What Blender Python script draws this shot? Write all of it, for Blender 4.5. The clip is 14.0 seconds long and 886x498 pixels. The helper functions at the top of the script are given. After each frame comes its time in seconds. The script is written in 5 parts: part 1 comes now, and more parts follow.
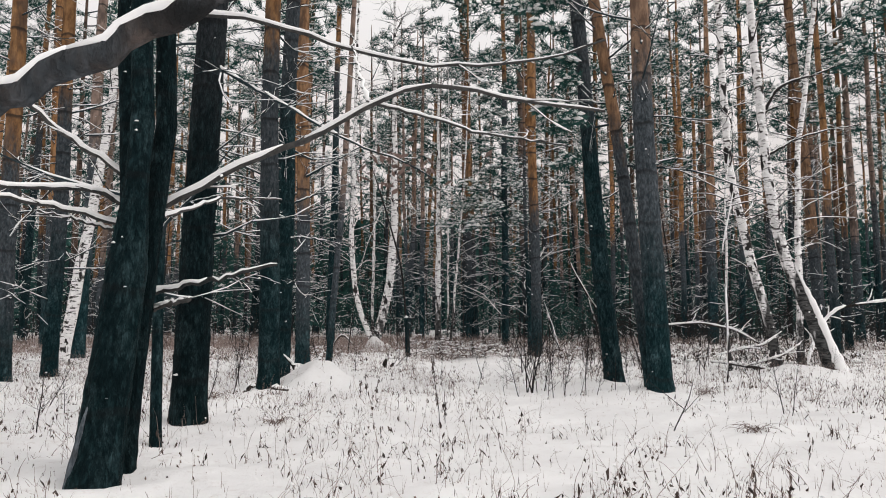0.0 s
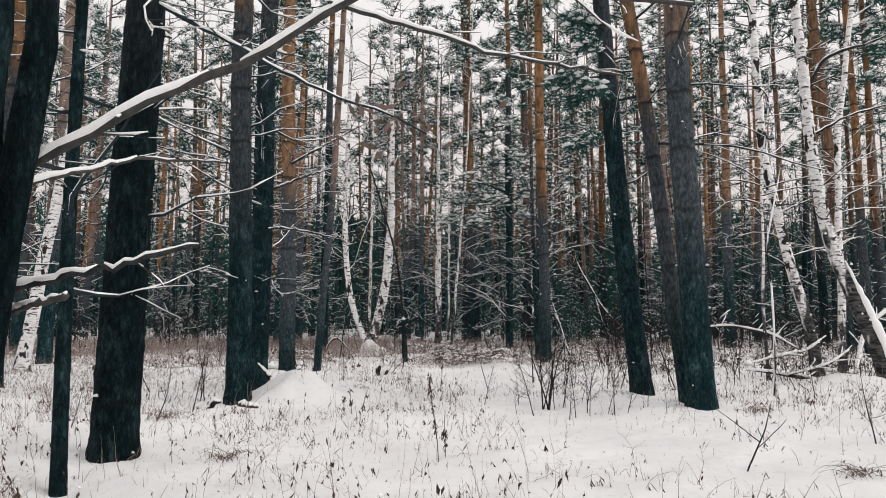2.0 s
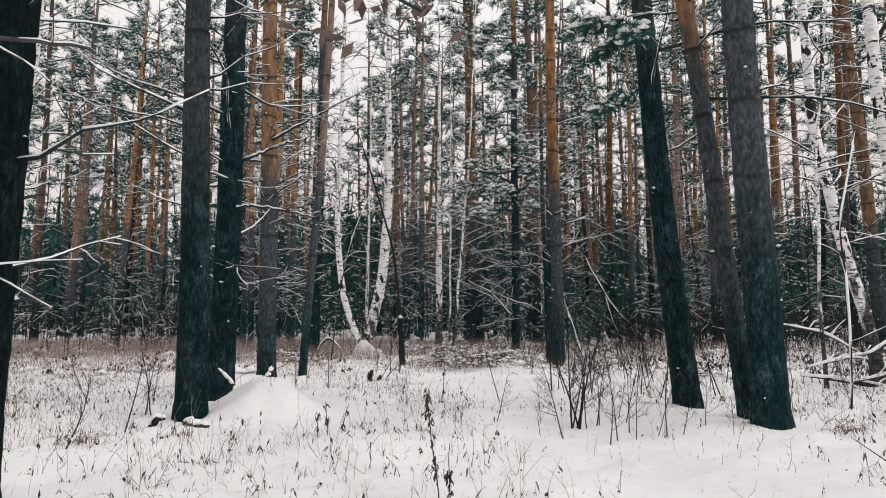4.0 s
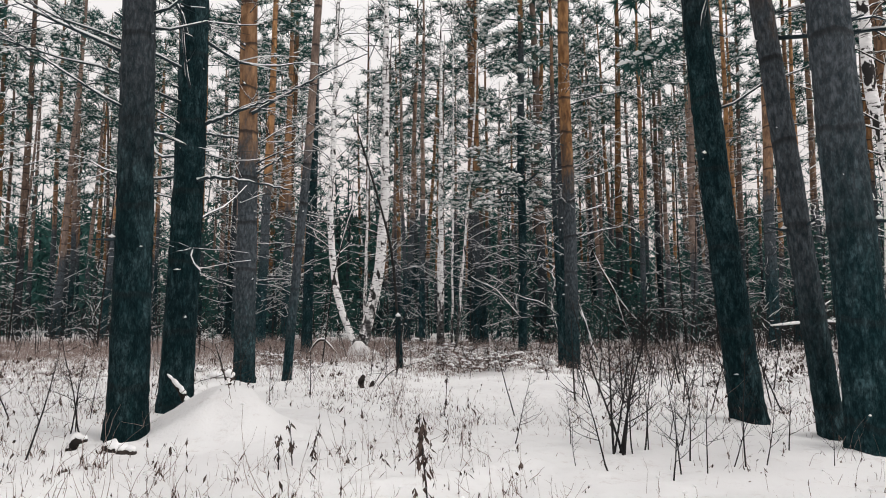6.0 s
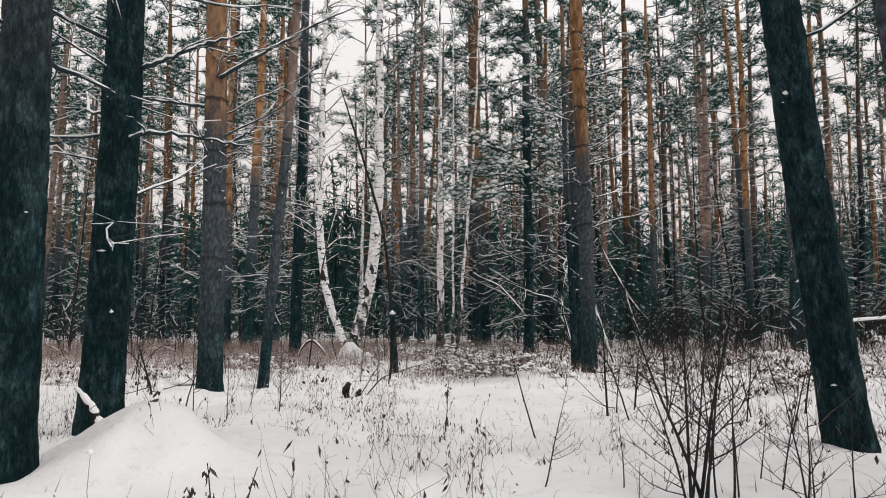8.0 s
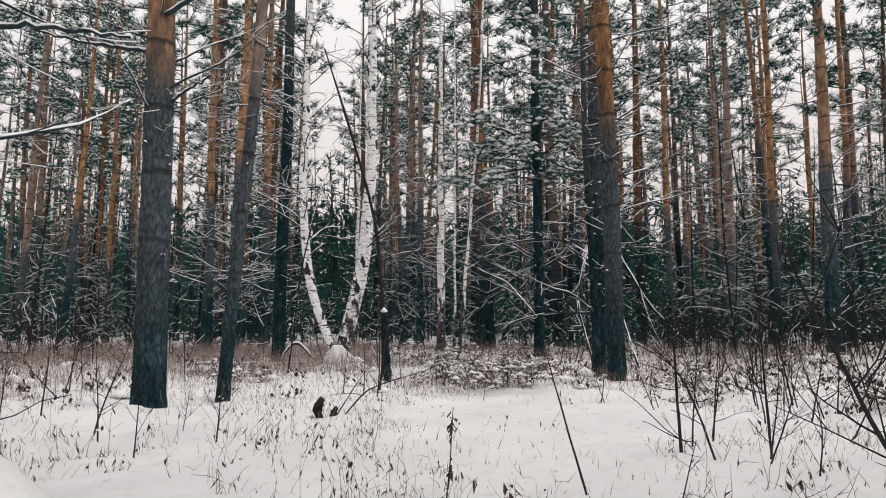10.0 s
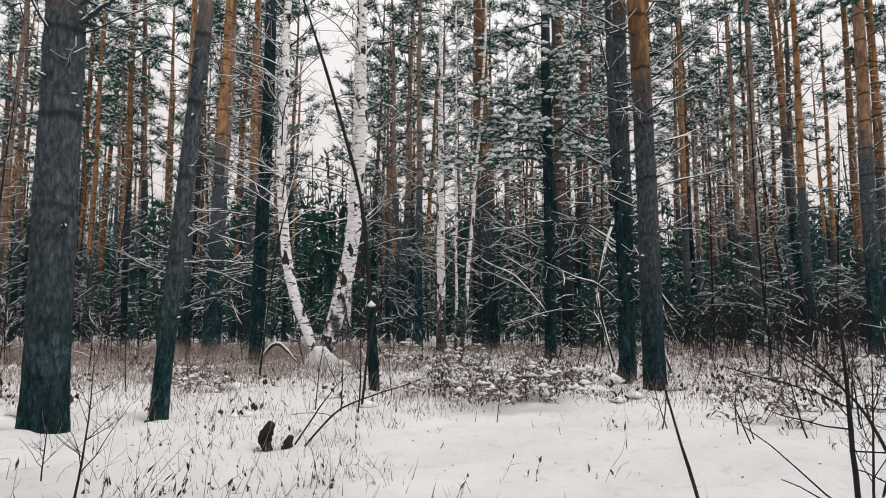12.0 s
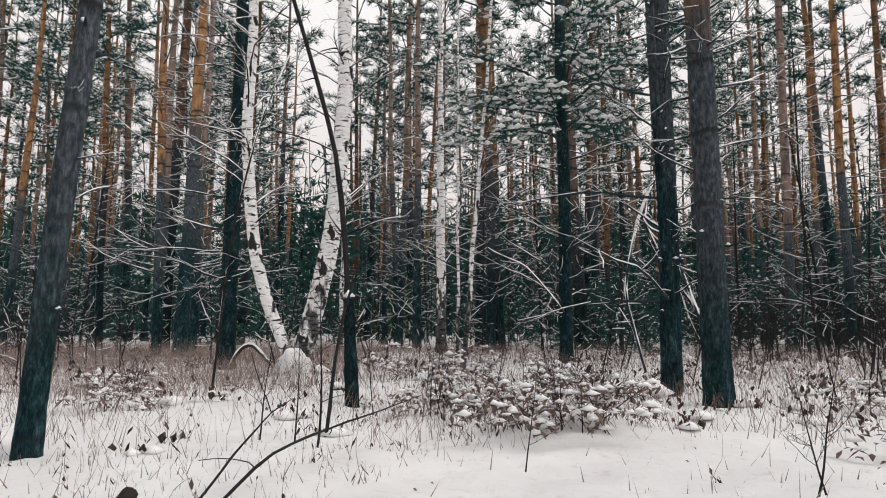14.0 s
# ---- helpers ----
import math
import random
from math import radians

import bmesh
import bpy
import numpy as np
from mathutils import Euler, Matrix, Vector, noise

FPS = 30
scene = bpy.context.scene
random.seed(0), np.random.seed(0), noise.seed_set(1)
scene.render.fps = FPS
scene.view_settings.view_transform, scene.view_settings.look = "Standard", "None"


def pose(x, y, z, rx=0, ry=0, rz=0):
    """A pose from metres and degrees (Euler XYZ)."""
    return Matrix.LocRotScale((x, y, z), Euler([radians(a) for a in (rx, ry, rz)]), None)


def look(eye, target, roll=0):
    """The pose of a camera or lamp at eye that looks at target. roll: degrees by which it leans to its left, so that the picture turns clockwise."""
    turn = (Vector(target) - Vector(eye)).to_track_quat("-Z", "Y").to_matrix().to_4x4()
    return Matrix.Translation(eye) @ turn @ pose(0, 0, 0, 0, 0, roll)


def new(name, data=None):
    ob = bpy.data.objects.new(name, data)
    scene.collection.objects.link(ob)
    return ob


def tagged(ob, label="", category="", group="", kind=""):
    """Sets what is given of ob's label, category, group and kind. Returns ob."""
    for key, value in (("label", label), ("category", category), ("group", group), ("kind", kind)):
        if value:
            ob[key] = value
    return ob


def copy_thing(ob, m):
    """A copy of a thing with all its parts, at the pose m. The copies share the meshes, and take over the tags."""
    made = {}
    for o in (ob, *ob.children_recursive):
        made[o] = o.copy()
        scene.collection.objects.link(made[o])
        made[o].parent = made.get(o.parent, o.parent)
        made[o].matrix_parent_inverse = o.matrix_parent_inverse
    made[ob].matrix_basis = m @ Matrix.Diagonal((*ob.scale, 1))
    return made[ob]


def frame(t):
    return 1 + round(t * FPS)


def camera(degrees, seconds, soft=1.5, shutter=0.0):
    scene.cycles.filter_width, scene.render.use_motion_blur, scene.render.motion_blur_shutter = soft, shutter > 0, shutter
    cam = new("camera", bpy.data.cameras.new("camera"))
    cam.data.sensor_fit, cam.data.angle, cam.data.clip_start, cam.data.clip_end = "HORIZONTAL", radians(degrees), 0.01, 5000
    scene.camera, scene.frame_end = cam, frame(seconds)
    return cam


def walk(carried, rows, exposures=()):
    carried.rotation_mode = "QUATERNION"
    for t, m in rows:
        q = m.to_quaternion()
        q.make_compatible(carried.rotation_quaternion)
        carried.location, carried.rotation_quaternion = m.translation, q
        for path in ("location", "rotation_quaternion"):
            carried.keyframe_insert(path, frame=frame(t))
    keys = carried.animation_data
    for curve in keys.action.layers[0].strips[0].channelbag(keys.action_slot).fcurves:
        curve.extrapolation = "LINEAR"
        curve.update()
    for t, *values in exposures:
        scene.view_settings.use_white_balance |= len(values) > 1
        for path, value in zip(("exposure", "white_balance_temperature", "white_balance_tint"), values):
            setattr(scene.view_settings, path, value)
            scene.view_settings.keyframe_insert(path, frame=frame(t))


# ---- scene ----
cam = camera(70.0, 14.0, 1.0)
EYE, TILT, S = 0.93, 6.3, 1.3
ROWS = [
    (0.0, 0.0000, 0.0000, 0.0000, 0.00, 0.00, -0.00),
    (0.5, 0.0016, 0.2165, -0.0175, 0.00, 0.00, -0.00),
    (1.0, 0.0011, 0.4658, -0.0361, 0.01, 0.03, 0.03),
    (1.5, 0.0016, 0.7330, -0.0621, 0.02, 0.08, -0.01),
    (2.0, 0.0048, 1.0125, -0.0934, 0.05, 0.08, -0.02),
    (2.5, 0.0021, 1.2993, -0.1332, 0.06, 0.09, -0.05),
    (3.0, -0.0042, 1.5943, -0.1720, 0.06, 0.08, -0.07),
    (5.5, -0.0111, 2.8895, -0.3800, 0.23, 0.29, 0.04),
    (6.0, -0.0165, 3.1289, -0.4114, 0.25, 0.30, -0.02),
    (6.5, -0.0143, 3.3716, -0.4437, 0.25, 0.31, -0.03),
    (7.0, -0.0186, 3.6225, -0.4777, 0.23, 0.33, -0.01),
    (7.5, -0.0186, 3.8856, -0.5170, 0.24, 0.36, 0.01),
    (8.0, -0.0175, 4.1561, -0.5578, 0.25, 0.40, 0.12),
    (10.5, -0.0297, 5.7307, -0.7707, 0.32, 0.60, 0.14),
    (11.0, -0.0340, 6.0306, -0.8137, 0.32, 0.60, 0.14),
    (11.5, -0.0313, 6.3412, -0.8508, 0.32, 0.58, 0.12),
    (12.0, -0.0265, 6.6615, -0.8885, 0.36, 0.58, 0.13),
    (12.5, -0.0265, 6.9933, -0.9315, 0.38, 0.60, 0.18),
    (13.0, -0.0255, 7.3291, -0.9777, 0.42, 0.60, 0.16),
    (13.5, -0.0265, 7.6601, -1.0260, 0.44, 0.60, 0.16),
    (14.0, -0.0207, 8.0008, -1.0626, 0.45, 0.61, 0.13),
]
walk(cam, [(t, pose(0, 0, EYE, TILT, 0, 0) @ pose(S * x, S * y, S * z, 90 + pitch, roll, yaw)) for t, x, y, z, yaw, pitch, roll in ROWS],
     exposures=((0.0, 0.0), (3.0, 0.03), (6.0, 0.07), (11.0, 0.06), (14.0, 0.1)))

# ---- light: a pale overcast winter sky with a soft sun behind cloud to the right ----
SUN_EL, SUN_AZ = 46.0, 105.0
world = bpy.data.worlds.new("winter_sky")
scene.world = world
world.use_nodes = True
wn, wl = world.node_tree.nodes, world.node_tree.links
wn.clear()
sky = wn.new("ShaderNodeTexSky")
sky.sky_type, sky.sun_disc = "NISHITA", False
sky.sun_elevation, sky.sun_rotation = radians(SUN_EL), radians(SUN_AZ)
sky.air_density, sky.dust_density, sky.ozone_density = 1.0, 3.0, 1.0
cloud = wn.new("ShaderNodeMix")
cloud.data_type = "RGBA"
cloud.inputs[0].default_value = 0.9
# cloud cover, paler overhead than towards the horizon
where = wn.new("ShaderNodeTexCoord")
split = wn.new("ShaderNodeSeparateXYZ")
lift = wn.new("ShaderNodeMapRange")
lift.interpolation_type = "SMOOTHSTEP"
lift.inputs[1].default_value, lift.inputs[2].default_value = 0.05, 0.75
veil = wn.new("ShaderNodeMix")
veil.data_type = "RGBA"
veil.inputs[6].default_value = (7.65, 6.95, 6.62, 1)
veil.inputs[7].default_value = (10.5, 10.35, 10.3, 1)
wl.new(where.outputs["Generated"], split.inputs[0])
wl.new(split.outputs[2], lift.inputs[0])
wl.new(lift.outputs[0], veil.inputs[0])
wl.new(veil.outputs[2], cloud.inputs[7])
back = wn.new("ShaderNodeBackground")
back.inputs[1].default_value = 0.105
wout = wn.new("ShaderNodeOutputWorld")
wl.new(sky.outputs[0], cloud.inputs[6])
wl.new(cloud.outputs[2], back.inputs[0])
wl.new(back.outputs[0], wout.inputs[0])
sun = new("sun", bpy.data.lights.new("sun", "SUN"))
sun.data.energy, sun.data.angle, sun.data.color = 1.35, radians(35), (1.0, 0.96, 0.93)
az, el = radians(SUN_AZ), radians(SUN_EL)
sun.matrix_world = look((60 * math.sin(az) * math.cos(el), 60 * math.cos(az) * math.cos(el), 60 * math.sin(el)), (0, 0, 0))


# ---- materials ----
class Nodes:
    def __init__(self, name, rough=0.8):
        self.m = bpy.data.materials.new(name)
        self.m.use_nodes = True
        self.t = self.m.node_tree
        self.b = self.t.nodes["Principled BSDF"]
        self.b.inputs["Roughness"].default_value = rough
        self.b.inputs["Specular IOR Level"].default_value = 0.06

    def node(self, kind, **values):
        n = self.t.nodes.new(kind)
        for k, v in values.items():
            if k in n.inputs:
                n.inputs[k].default_value = v
            elif isinstance(v, tuple):
                n.inputs[v[0]].default_value = v[1]
        return n

    def link(self, a, b):
        self.t.links.new(a, b)

    def coords(self, sx, sy, sz, local=False):
        src = self.node("ShaderNodeTexCoord").outputs["Object"] if local else self.node("ShaderNodeNewGeometry").outputs["Position"]
        mp = self.node("ShaderNodeMapping")
        mp.inputs["Scale"].default_value = (sx, sy, sz)
        self.link(src, mp.inputs["Vector"])
        return mp.outputs[0]

    def noise(self, vec, scale, detail=4.0, rough=0.55):
        n = self.node("ShaderNodeTexNoise", Scale=scale, Detail=detail, Roughness=rough)
        self.link(vec, n.inputs["Vector"])
        return n.outputs["Fac"]

    def ramp(self, fac, lo, hi, a=0.0, b=1.0):
        n = self.node("ShaderNodeMapRange")
        n.interpolation_type = "SMOOTHSTEP"
        for i, v in enumerate((lo, hi, a, b)):
            n.inputs[i + 1].default_value = v
        self.link(fac, n.inputs[0])
        return n.outputs[0]

    def mix(self, fac, a, b):
        n = self.node("ShaderNodeMix")
        n.data_type = "RGBA"
        for i, v in ((0, fac), (6, a), (7, b)):
            if isinstance(v, (tuple, float, int)):
                n.inputs[i].default_value = (*v, 1) if isinstance(v, tuple) else v
            else:
                self.link(v, n.inputs[i])
        return n.outputs[2]

    def math(self, op, a, b=0.0):
        n = self.node("ShaderNodeMath")
        n.operation = op
        for i, v in ((0, a), (1, b)):
            if isinstance(v, (float, int)):
                n.inputs[i].default_value = v
            else:
                self.link(v, n.inputs[i])
        return n.outputs[0]

    def bump(self, height, strength, distance):
        n = self.node("ShaderNodeBump", Strength=strength, Distance=distance)
        self.link(height, n.inputs["Height"])
        self.link(n.outputs[0], self.b.inputs["Normal"])

    def colour(self, c):
        self.link(c, self.b.inputs["Base Color"])
        return self.m

    def rand(self):
        return self.node("ShaderNodeObjectInfo").outputs["Random"]

    def island(self):
        return self.node("ShaderNodeNewGeometry").outputs["Random Per Island"]


def pine_bark():
    n = Nodes("pine_bark", 0.9)
    plates = n.node("ShaderNodeTexVoronoi", Scale=1.0, Randomness=1.0)
    plates.feature = "DISTANCE_TO_EDGE"
    wob = n.coords(24, 24, 8)
    jig = n.node("ShaderNodeTexNoise", Scale=1.3, Detail=4.0)
    n.link(wob, jig.inputs["Vector"])
    add = n.node("ShaderNodeVectorMath")
    n.link(wob, add.inputs[0])
    wide = n.node("ShaderNodeVectorMath")
    wide.operation = "SCALE"
    wide.inputs["Scale"].default_value = 2.4
    n.link(jig.outputs["Color"], wide.inputs[0])
    n.link(wide.outputs[0], add.inputs[1])
    n.link(add.outputs[0], plates.inputs["Vector"])
    ridge = n.math("ABSOLUTE", n.math("SUBTRACT", n.noise(n.coords(10, 10, 3.4), 1.0, 6, 0.7), 0.5))
    crack = n.math("MULTIPLY", n.ramp(plates.outputs["Distance"], 0.0, 0.3, 0.45, 1.0), n.ramp(ridge, 0.0, 0.06, 0.45, 1.0))
    fine = n.noise(n.coords(34, 34, 14), 1.0, 6)
    broad = n.noise(n.coords(3, 3, 1.2), 1.0, 3)
    plate = n.mix(n.ramp(fine, 0.35, 0.7), (0.007, 0.022, 0.026), (0.025, 0.059, 0.067))
    plate = n.mix(n.ramp(broad, 0.45, 0.75, 0, 0.55), plate, (0.006, 0.03, 0.031))
    frost = n.noise(n.coords(6.5, 6.5, 3.6), 1.0, 7, 0.75)
    plate = n.mix(n.ramp(frost, 0.48, 0.64, 0, 0.85), plate, (0.066, 0.122, 0.135))
    low = n.mix(crack, (0.002, 0.008, 0.01), plate)
    flake = n.noise(n.coords(12, 12, 4), 1.0, 6, 0.65)
    high = n.mix(n.ramp(flake, 0.3, 0.7), (0.11, 0.055, 0.026), (0.34, 0.188, 0.088))
    high = n.mix(n.ramp(n.rand(), 0.35, 0.8), high, n.mix(n.ramp(flake, 0.3, 0.7), (0.1, 0.075, 0.063), (0.25, 0.185, 0.155)))
    high = n.mix(n.ramp(n.noise(n.coords(5, 5, 1.6), 1.0, 4), 0.48, 0.7, 0, 0.5), high, (0.16, 0.115, 0.092))
    high = n.mix(n.ramp(n.noise(n.coords(3, 3, 0.9), 1.0, 5, 0.65), 0.52, 0.66, 0, 0.7), high, (0.06, 0.047, 0.042))
    sep = n.node("ShaderNodeSeparateXYZ")
    n.link(n.node("ShaderNodeNewGeometry").outputs["Position"], sep.inputs[0])
    line = n.node("ShaderNodeAttribute")
    line.attribute_type, line.attribute_name = "OBJECT", "bark_line"
    up = n.math("SUBTRACT", sep.outputs[2], line.outputs["Fac"])
    up = n.math("ADD", up, n.math("MULTIPLY", n.math("SUBTRACT", flake, 0.5), 1.5))
    mid = n.mix(n.ramp(fine, 0.3, 0.7), (0.032, 0.043, 0.051), (0.105, 0.118, 0.132))
    col = n.mix(n.ramp(up, -2.8, -1.0), low, n.mix(n.ramp(crack, 0.0, 1.0, 0.4, 1.0), (0.012, 0.016, 0.018), mid))
    col = n.mix(n.ramp(up, 0.2, 1.3), col, high)
    wave = n.math("FRACT", n.math("ADD", n.math("MULTIPLY", sep.outputs[2], 1.45), n.math("ADD", n.rand(), n.math("MULTIPLY", broad, 0.25))))
    scar = n.math("MULTIPLY", n.ramp(wave, 0.88, 0.95), n.ramp(wave, 0.97, 1.0, 1.0, 0.0))
    col = n.mix(n.math("MULTIPLY", scar, n.ramp(up, -2.5, 0.0, 0.3, 0.8)), col, (0.02, 0.021, 0.022))
    tone = n.node("ShaderNodeAttribute")
    tone.attribute_type, tone.attribute_name = "OBJECT", "bark_tone"
    shade = n.node("ShaderNodeCombineColor")
    for i in range(3):
        n.link(tone.outputs["Fac"], shade.inputs[i])
    tint = shade.outputs[0]
    mul = n.node("ShaderNodeMix")
    mul.data_type, mul.blend_type = "RGBA", "MULTIPLY"
    mul.inputs[0].default_value = 1.0
    n.link(col, mul.inputs[6])
    n.link(tint, mul.inputs[7])
    n.bump(n.math("ADD", n.math("MULTIPLY", crack, 0.7), n.math("MULTIPLY", fine, 0.5)), 0.8, 0.02)
    return n.colour(mul.outputs[2])


def birch_bark():
    n = Nodes("birch_bark", 0.7)
    marks = n.noise(n.coords(6, 6, 26), 1.0, 4, 0.65)
    blotch = n.noise(n.coords(6, 6, 3.2), 1.0, 3)
    white = n.mix(n.ramp(n.noise(n.coords(9, 9, 25), 1.0, 5), 0.3, 0.7), (0.7, 0.69, 0.69), (0.88, 0.87, 0.87))
    col = n.mix(n.ramp(marks, 0.555, 0.59), white, (0.04, 0.036, 0.034))
    col = n.mix(n.ramp(blotch, 0.59, 0.62), col, (0.03, 0.028, 0.028))
    sep = n.node("ShaderNodeSeparateXYZ")
    n.link(n.node("ShaderNodeNewGeometry").outputs["Position"], sep.inputs[0])
    line = n.node("ShaderNodeAttribute")
    line.attribute_type, line.attribute_name = "OBJECT", "bark_line"
    rough = n.math("ADD", n.math("SUBTRACT", sep.outputs[2], line.outputs["Fac"]), n.math("MULTIPLY", n.math("SUBTRACT", n.noise(n.coords(8, 8, 3), 1.0, 6), 0.5), 5.0))
    dark = n.mix(n.ramp(marks, 0.4, 0.6), (0.016, 0.017, 0.018), (0.1, 0.1, 0.1))
    col = n.mix(n.ramp(rough, 0.9, 1.7), dark, col)
    n.bump(marks, 0.4, 0.01)
    return n.colour(col)


def plain(name, a, b, scale, rough=0.85, per="island", bump=0.0):
    n = Nodes(name, rough)
    fac = n.noise(n.coords(scale, scale, scale), 1.0, 4)
    pick = n.island() if per == "island" else n.rand()
    both = n.math("ADD", n.math("MULTIPLY", n.ramp(fac, 0.3, 0.7), 0.5), n.math("MULTIPLY", pick, 0.5))
    if bump:
        n.bump(fac, bump, 0.01)
    return n.colour(n.mix(both, a, b))


def snow_ground():
    n = Nodes("snow_ground", 0.65)
    grain = n.noise(n.coords(60, 60, 60), 1.0, 5, 0.7)
    broad = n.noise(n.coords(0.9, 0.9, 0.9), 1.0, 5)
    litter = n.noise(n.coords(9, 9, 9), 1.0, 7, 0.75)
    col = n.mix(n.ramp(broad, 0.3, 0.7), (0.77, 0.76, 0.76), (0.86, 0.852, 0.848))
    col = n.mix(n.ramp(litter, 0.54, 0.72, 0, 0.5), col, (0.52, 0.455, 0.43))
    lumps = n.noise(n.coords(5, 5, 5), 1.0, 4)
    n.bump(n.math("ADD", n.math("MULTIPLY", grain, 0.2), lumps), 0.7, 0.045)
    return n.colour(col)


PINE, BIRCH, SNOWG = pine_bark(), birch_bark(), snow_ground()
SNOW = plain("snow", (0.86, 0.86, 0.87), (0.93, 0.925, 0.92), 30, 0.6, "random", 0.3)
TWIG = plain("dead_twig", (0.009, 0.019, 0.024), (0.045, 0.063, 0.071), 8)
LIMB = plain("limb_bark", (0.02, 0.024, 0.026), (0.09, 0.086, 0.083), 25, 0.9, "random", 0.6)
SHRUB = plain("shrub_bark", (0.009, 0.011, 0.013), (0.042, 0.038, 0.037), 10)
NEEDLE = plain("pine_needles", (0.012, 0.052, 0.048), (0.058, 0.142, 0.125), 3)
STRAW = plain("dry_weeds", (0.15, 0.112, 0.1), (0.4, 0.315, 0.285), 6)
LEAF = plain("withered_leaves", (0.08, 0.06, 0.054), (0.25, 0.18, 0.158), 12)
WEEDLEAF = plain("weed_leaf", (0.028, 0.023, 0.021), (0.11, 0.08, 0.068), 12)
WOOD = plain("weathered_wood", (0.012, 0.012, 0.012), (0.06, 0.05, 0.045), 14, 0.9, "random", 0.5)


# ---- mesh tools ----
class Soup:
    """Vertices and faces gathered into one mesh."""

    def __init__(self):
        self.v, self.f, self.n = [], {3: [], 4: []}, 0

    def add(self, v, f):
        f = np.asarray(f, int)
        self.v.append(np.asarray(v, float))
        self.f[f.shape[1]].append(f + self.n)
        self.n += len(v)

    def tube(self, pts, rad, sides=5, squash=1.0, cap=True):
        p = np.asarray(pts, float)
        m = len(p)
        r = np.broadcast_to(np.asarray(rad, float), (m,))
        d = np.gradient(p, axis=0)
        d /= np.linalg.norm(d, axis=1)[:, None] + 1e-9
        ref = np.array((0, 0, 1.0)) if abs(d[:, 2]).mean() < 0.8 else np.array((0, 1.0, 0))
        a = np.cross(ref, d)
        a /= np.linalg.norm(a, axis=1)[:, None] + 1e-9
        b = np.cross(d, a) * squash
        th = np.arange(sides) * 2 * np.pi / sides
        ring = p[:, None] + r[:, None, None] * (np.cos(th)[None, :, None] * a[:, None] + np.sin(th)[None, :, None] * b[:, None])
        i, j = np.meshgrid(np.arange(m - 1), np.arange(sides), indexing="ij")
        k = (j + 1) % sides
        q = np.stack((i * sides + j, i * sides + k, (i + 1) * sides + k, (i + 1) * sides + j), -1).reshape(-1, 4)
        n0 = self.n
        self.add(ring.reshape(-1, 3), q)
        if cap:
            c = np.stack((np.arange(1, sides - 1), np.arange(2, sides), np.zeros(sides - 2, int)), -1)
            self.f[3].append(c[:, ::-1] + n0)
            self.f[3].append(c + n0 + (m - 1) * sides)

    def blob(self, c, rx, ry, rz, rng, sides=5):
        """A small uneven lump: a ring between a low and a high point."""
        th = np.arange(sides) * 2 * np.pi / sides + rng.uniform(0, 6)
        w = rng.uniform(0.7, 1.2, sides)
        ring = np.stack((rx * w * np.cos(th), ry * w * np.sin(th), np.zeros(sides)), -1)
        v = np.vstack((ring, ((0, 0, rz), (0, 0, -rz * 0.5)))) + np.asarray(c)
        i = np.arange(sides)
        k = (i + 1) % sides
        self.add(v, np.vstack((np.stack((i, k, np.full(sides, sides)), -1), np.stack((k, i, np.full(sides, sides + 1)), -1))))

    def mesh(self, name, mat, smooth=True):
        me = bpy.data.meshes.new(name)
        v = np.vstack(self.v)
        t = np.vstack(self.f[3]) if self.f[3] else np.zeros((0, 3), int)
        q = np.vstack(self.f[4]) if self.f[4] else np.zeros((0, 4), int)
        me.vertices.add(len(v))
        me.vertices.foreach_set("co", v.astype(np.float32).ravel())
        me.loops.add(t.size + q.size)
        me.loops.foreach_set("vertex_index", np.concatenate((t.ravel(), q.ravel())).astype(np.int32))
        me.polygons.add(len(t) + len(q))
        me.polygons.foreach_set("loop_start", np.concatenate((np.arange(len(t)) * 3, t.size + np.arange(len(q)) * 4)).astype(np.int32))
        me.update(calc_edges=True)
        me.validate()
        if smooth:
            me.shade_smooth()
        me.materials.append(mat)
        return me


def part(name, data, parent=None, m=None, label="", kind=""):
    ob = new(name, data)
    ob.parent = parent
    if m is not None:
        ob.matrix_basis = m
    return tagged(ob, label=label, kind=kind)


def thing(name, x, y, z, label, category, group="", rot=0.0):
    ob = new(name)
    ob.empty_display_size = 0.2
    ob.matrix_basis = pose(x, y, z, 0, 0, rot)
    return tagged(ob, label, category, group)


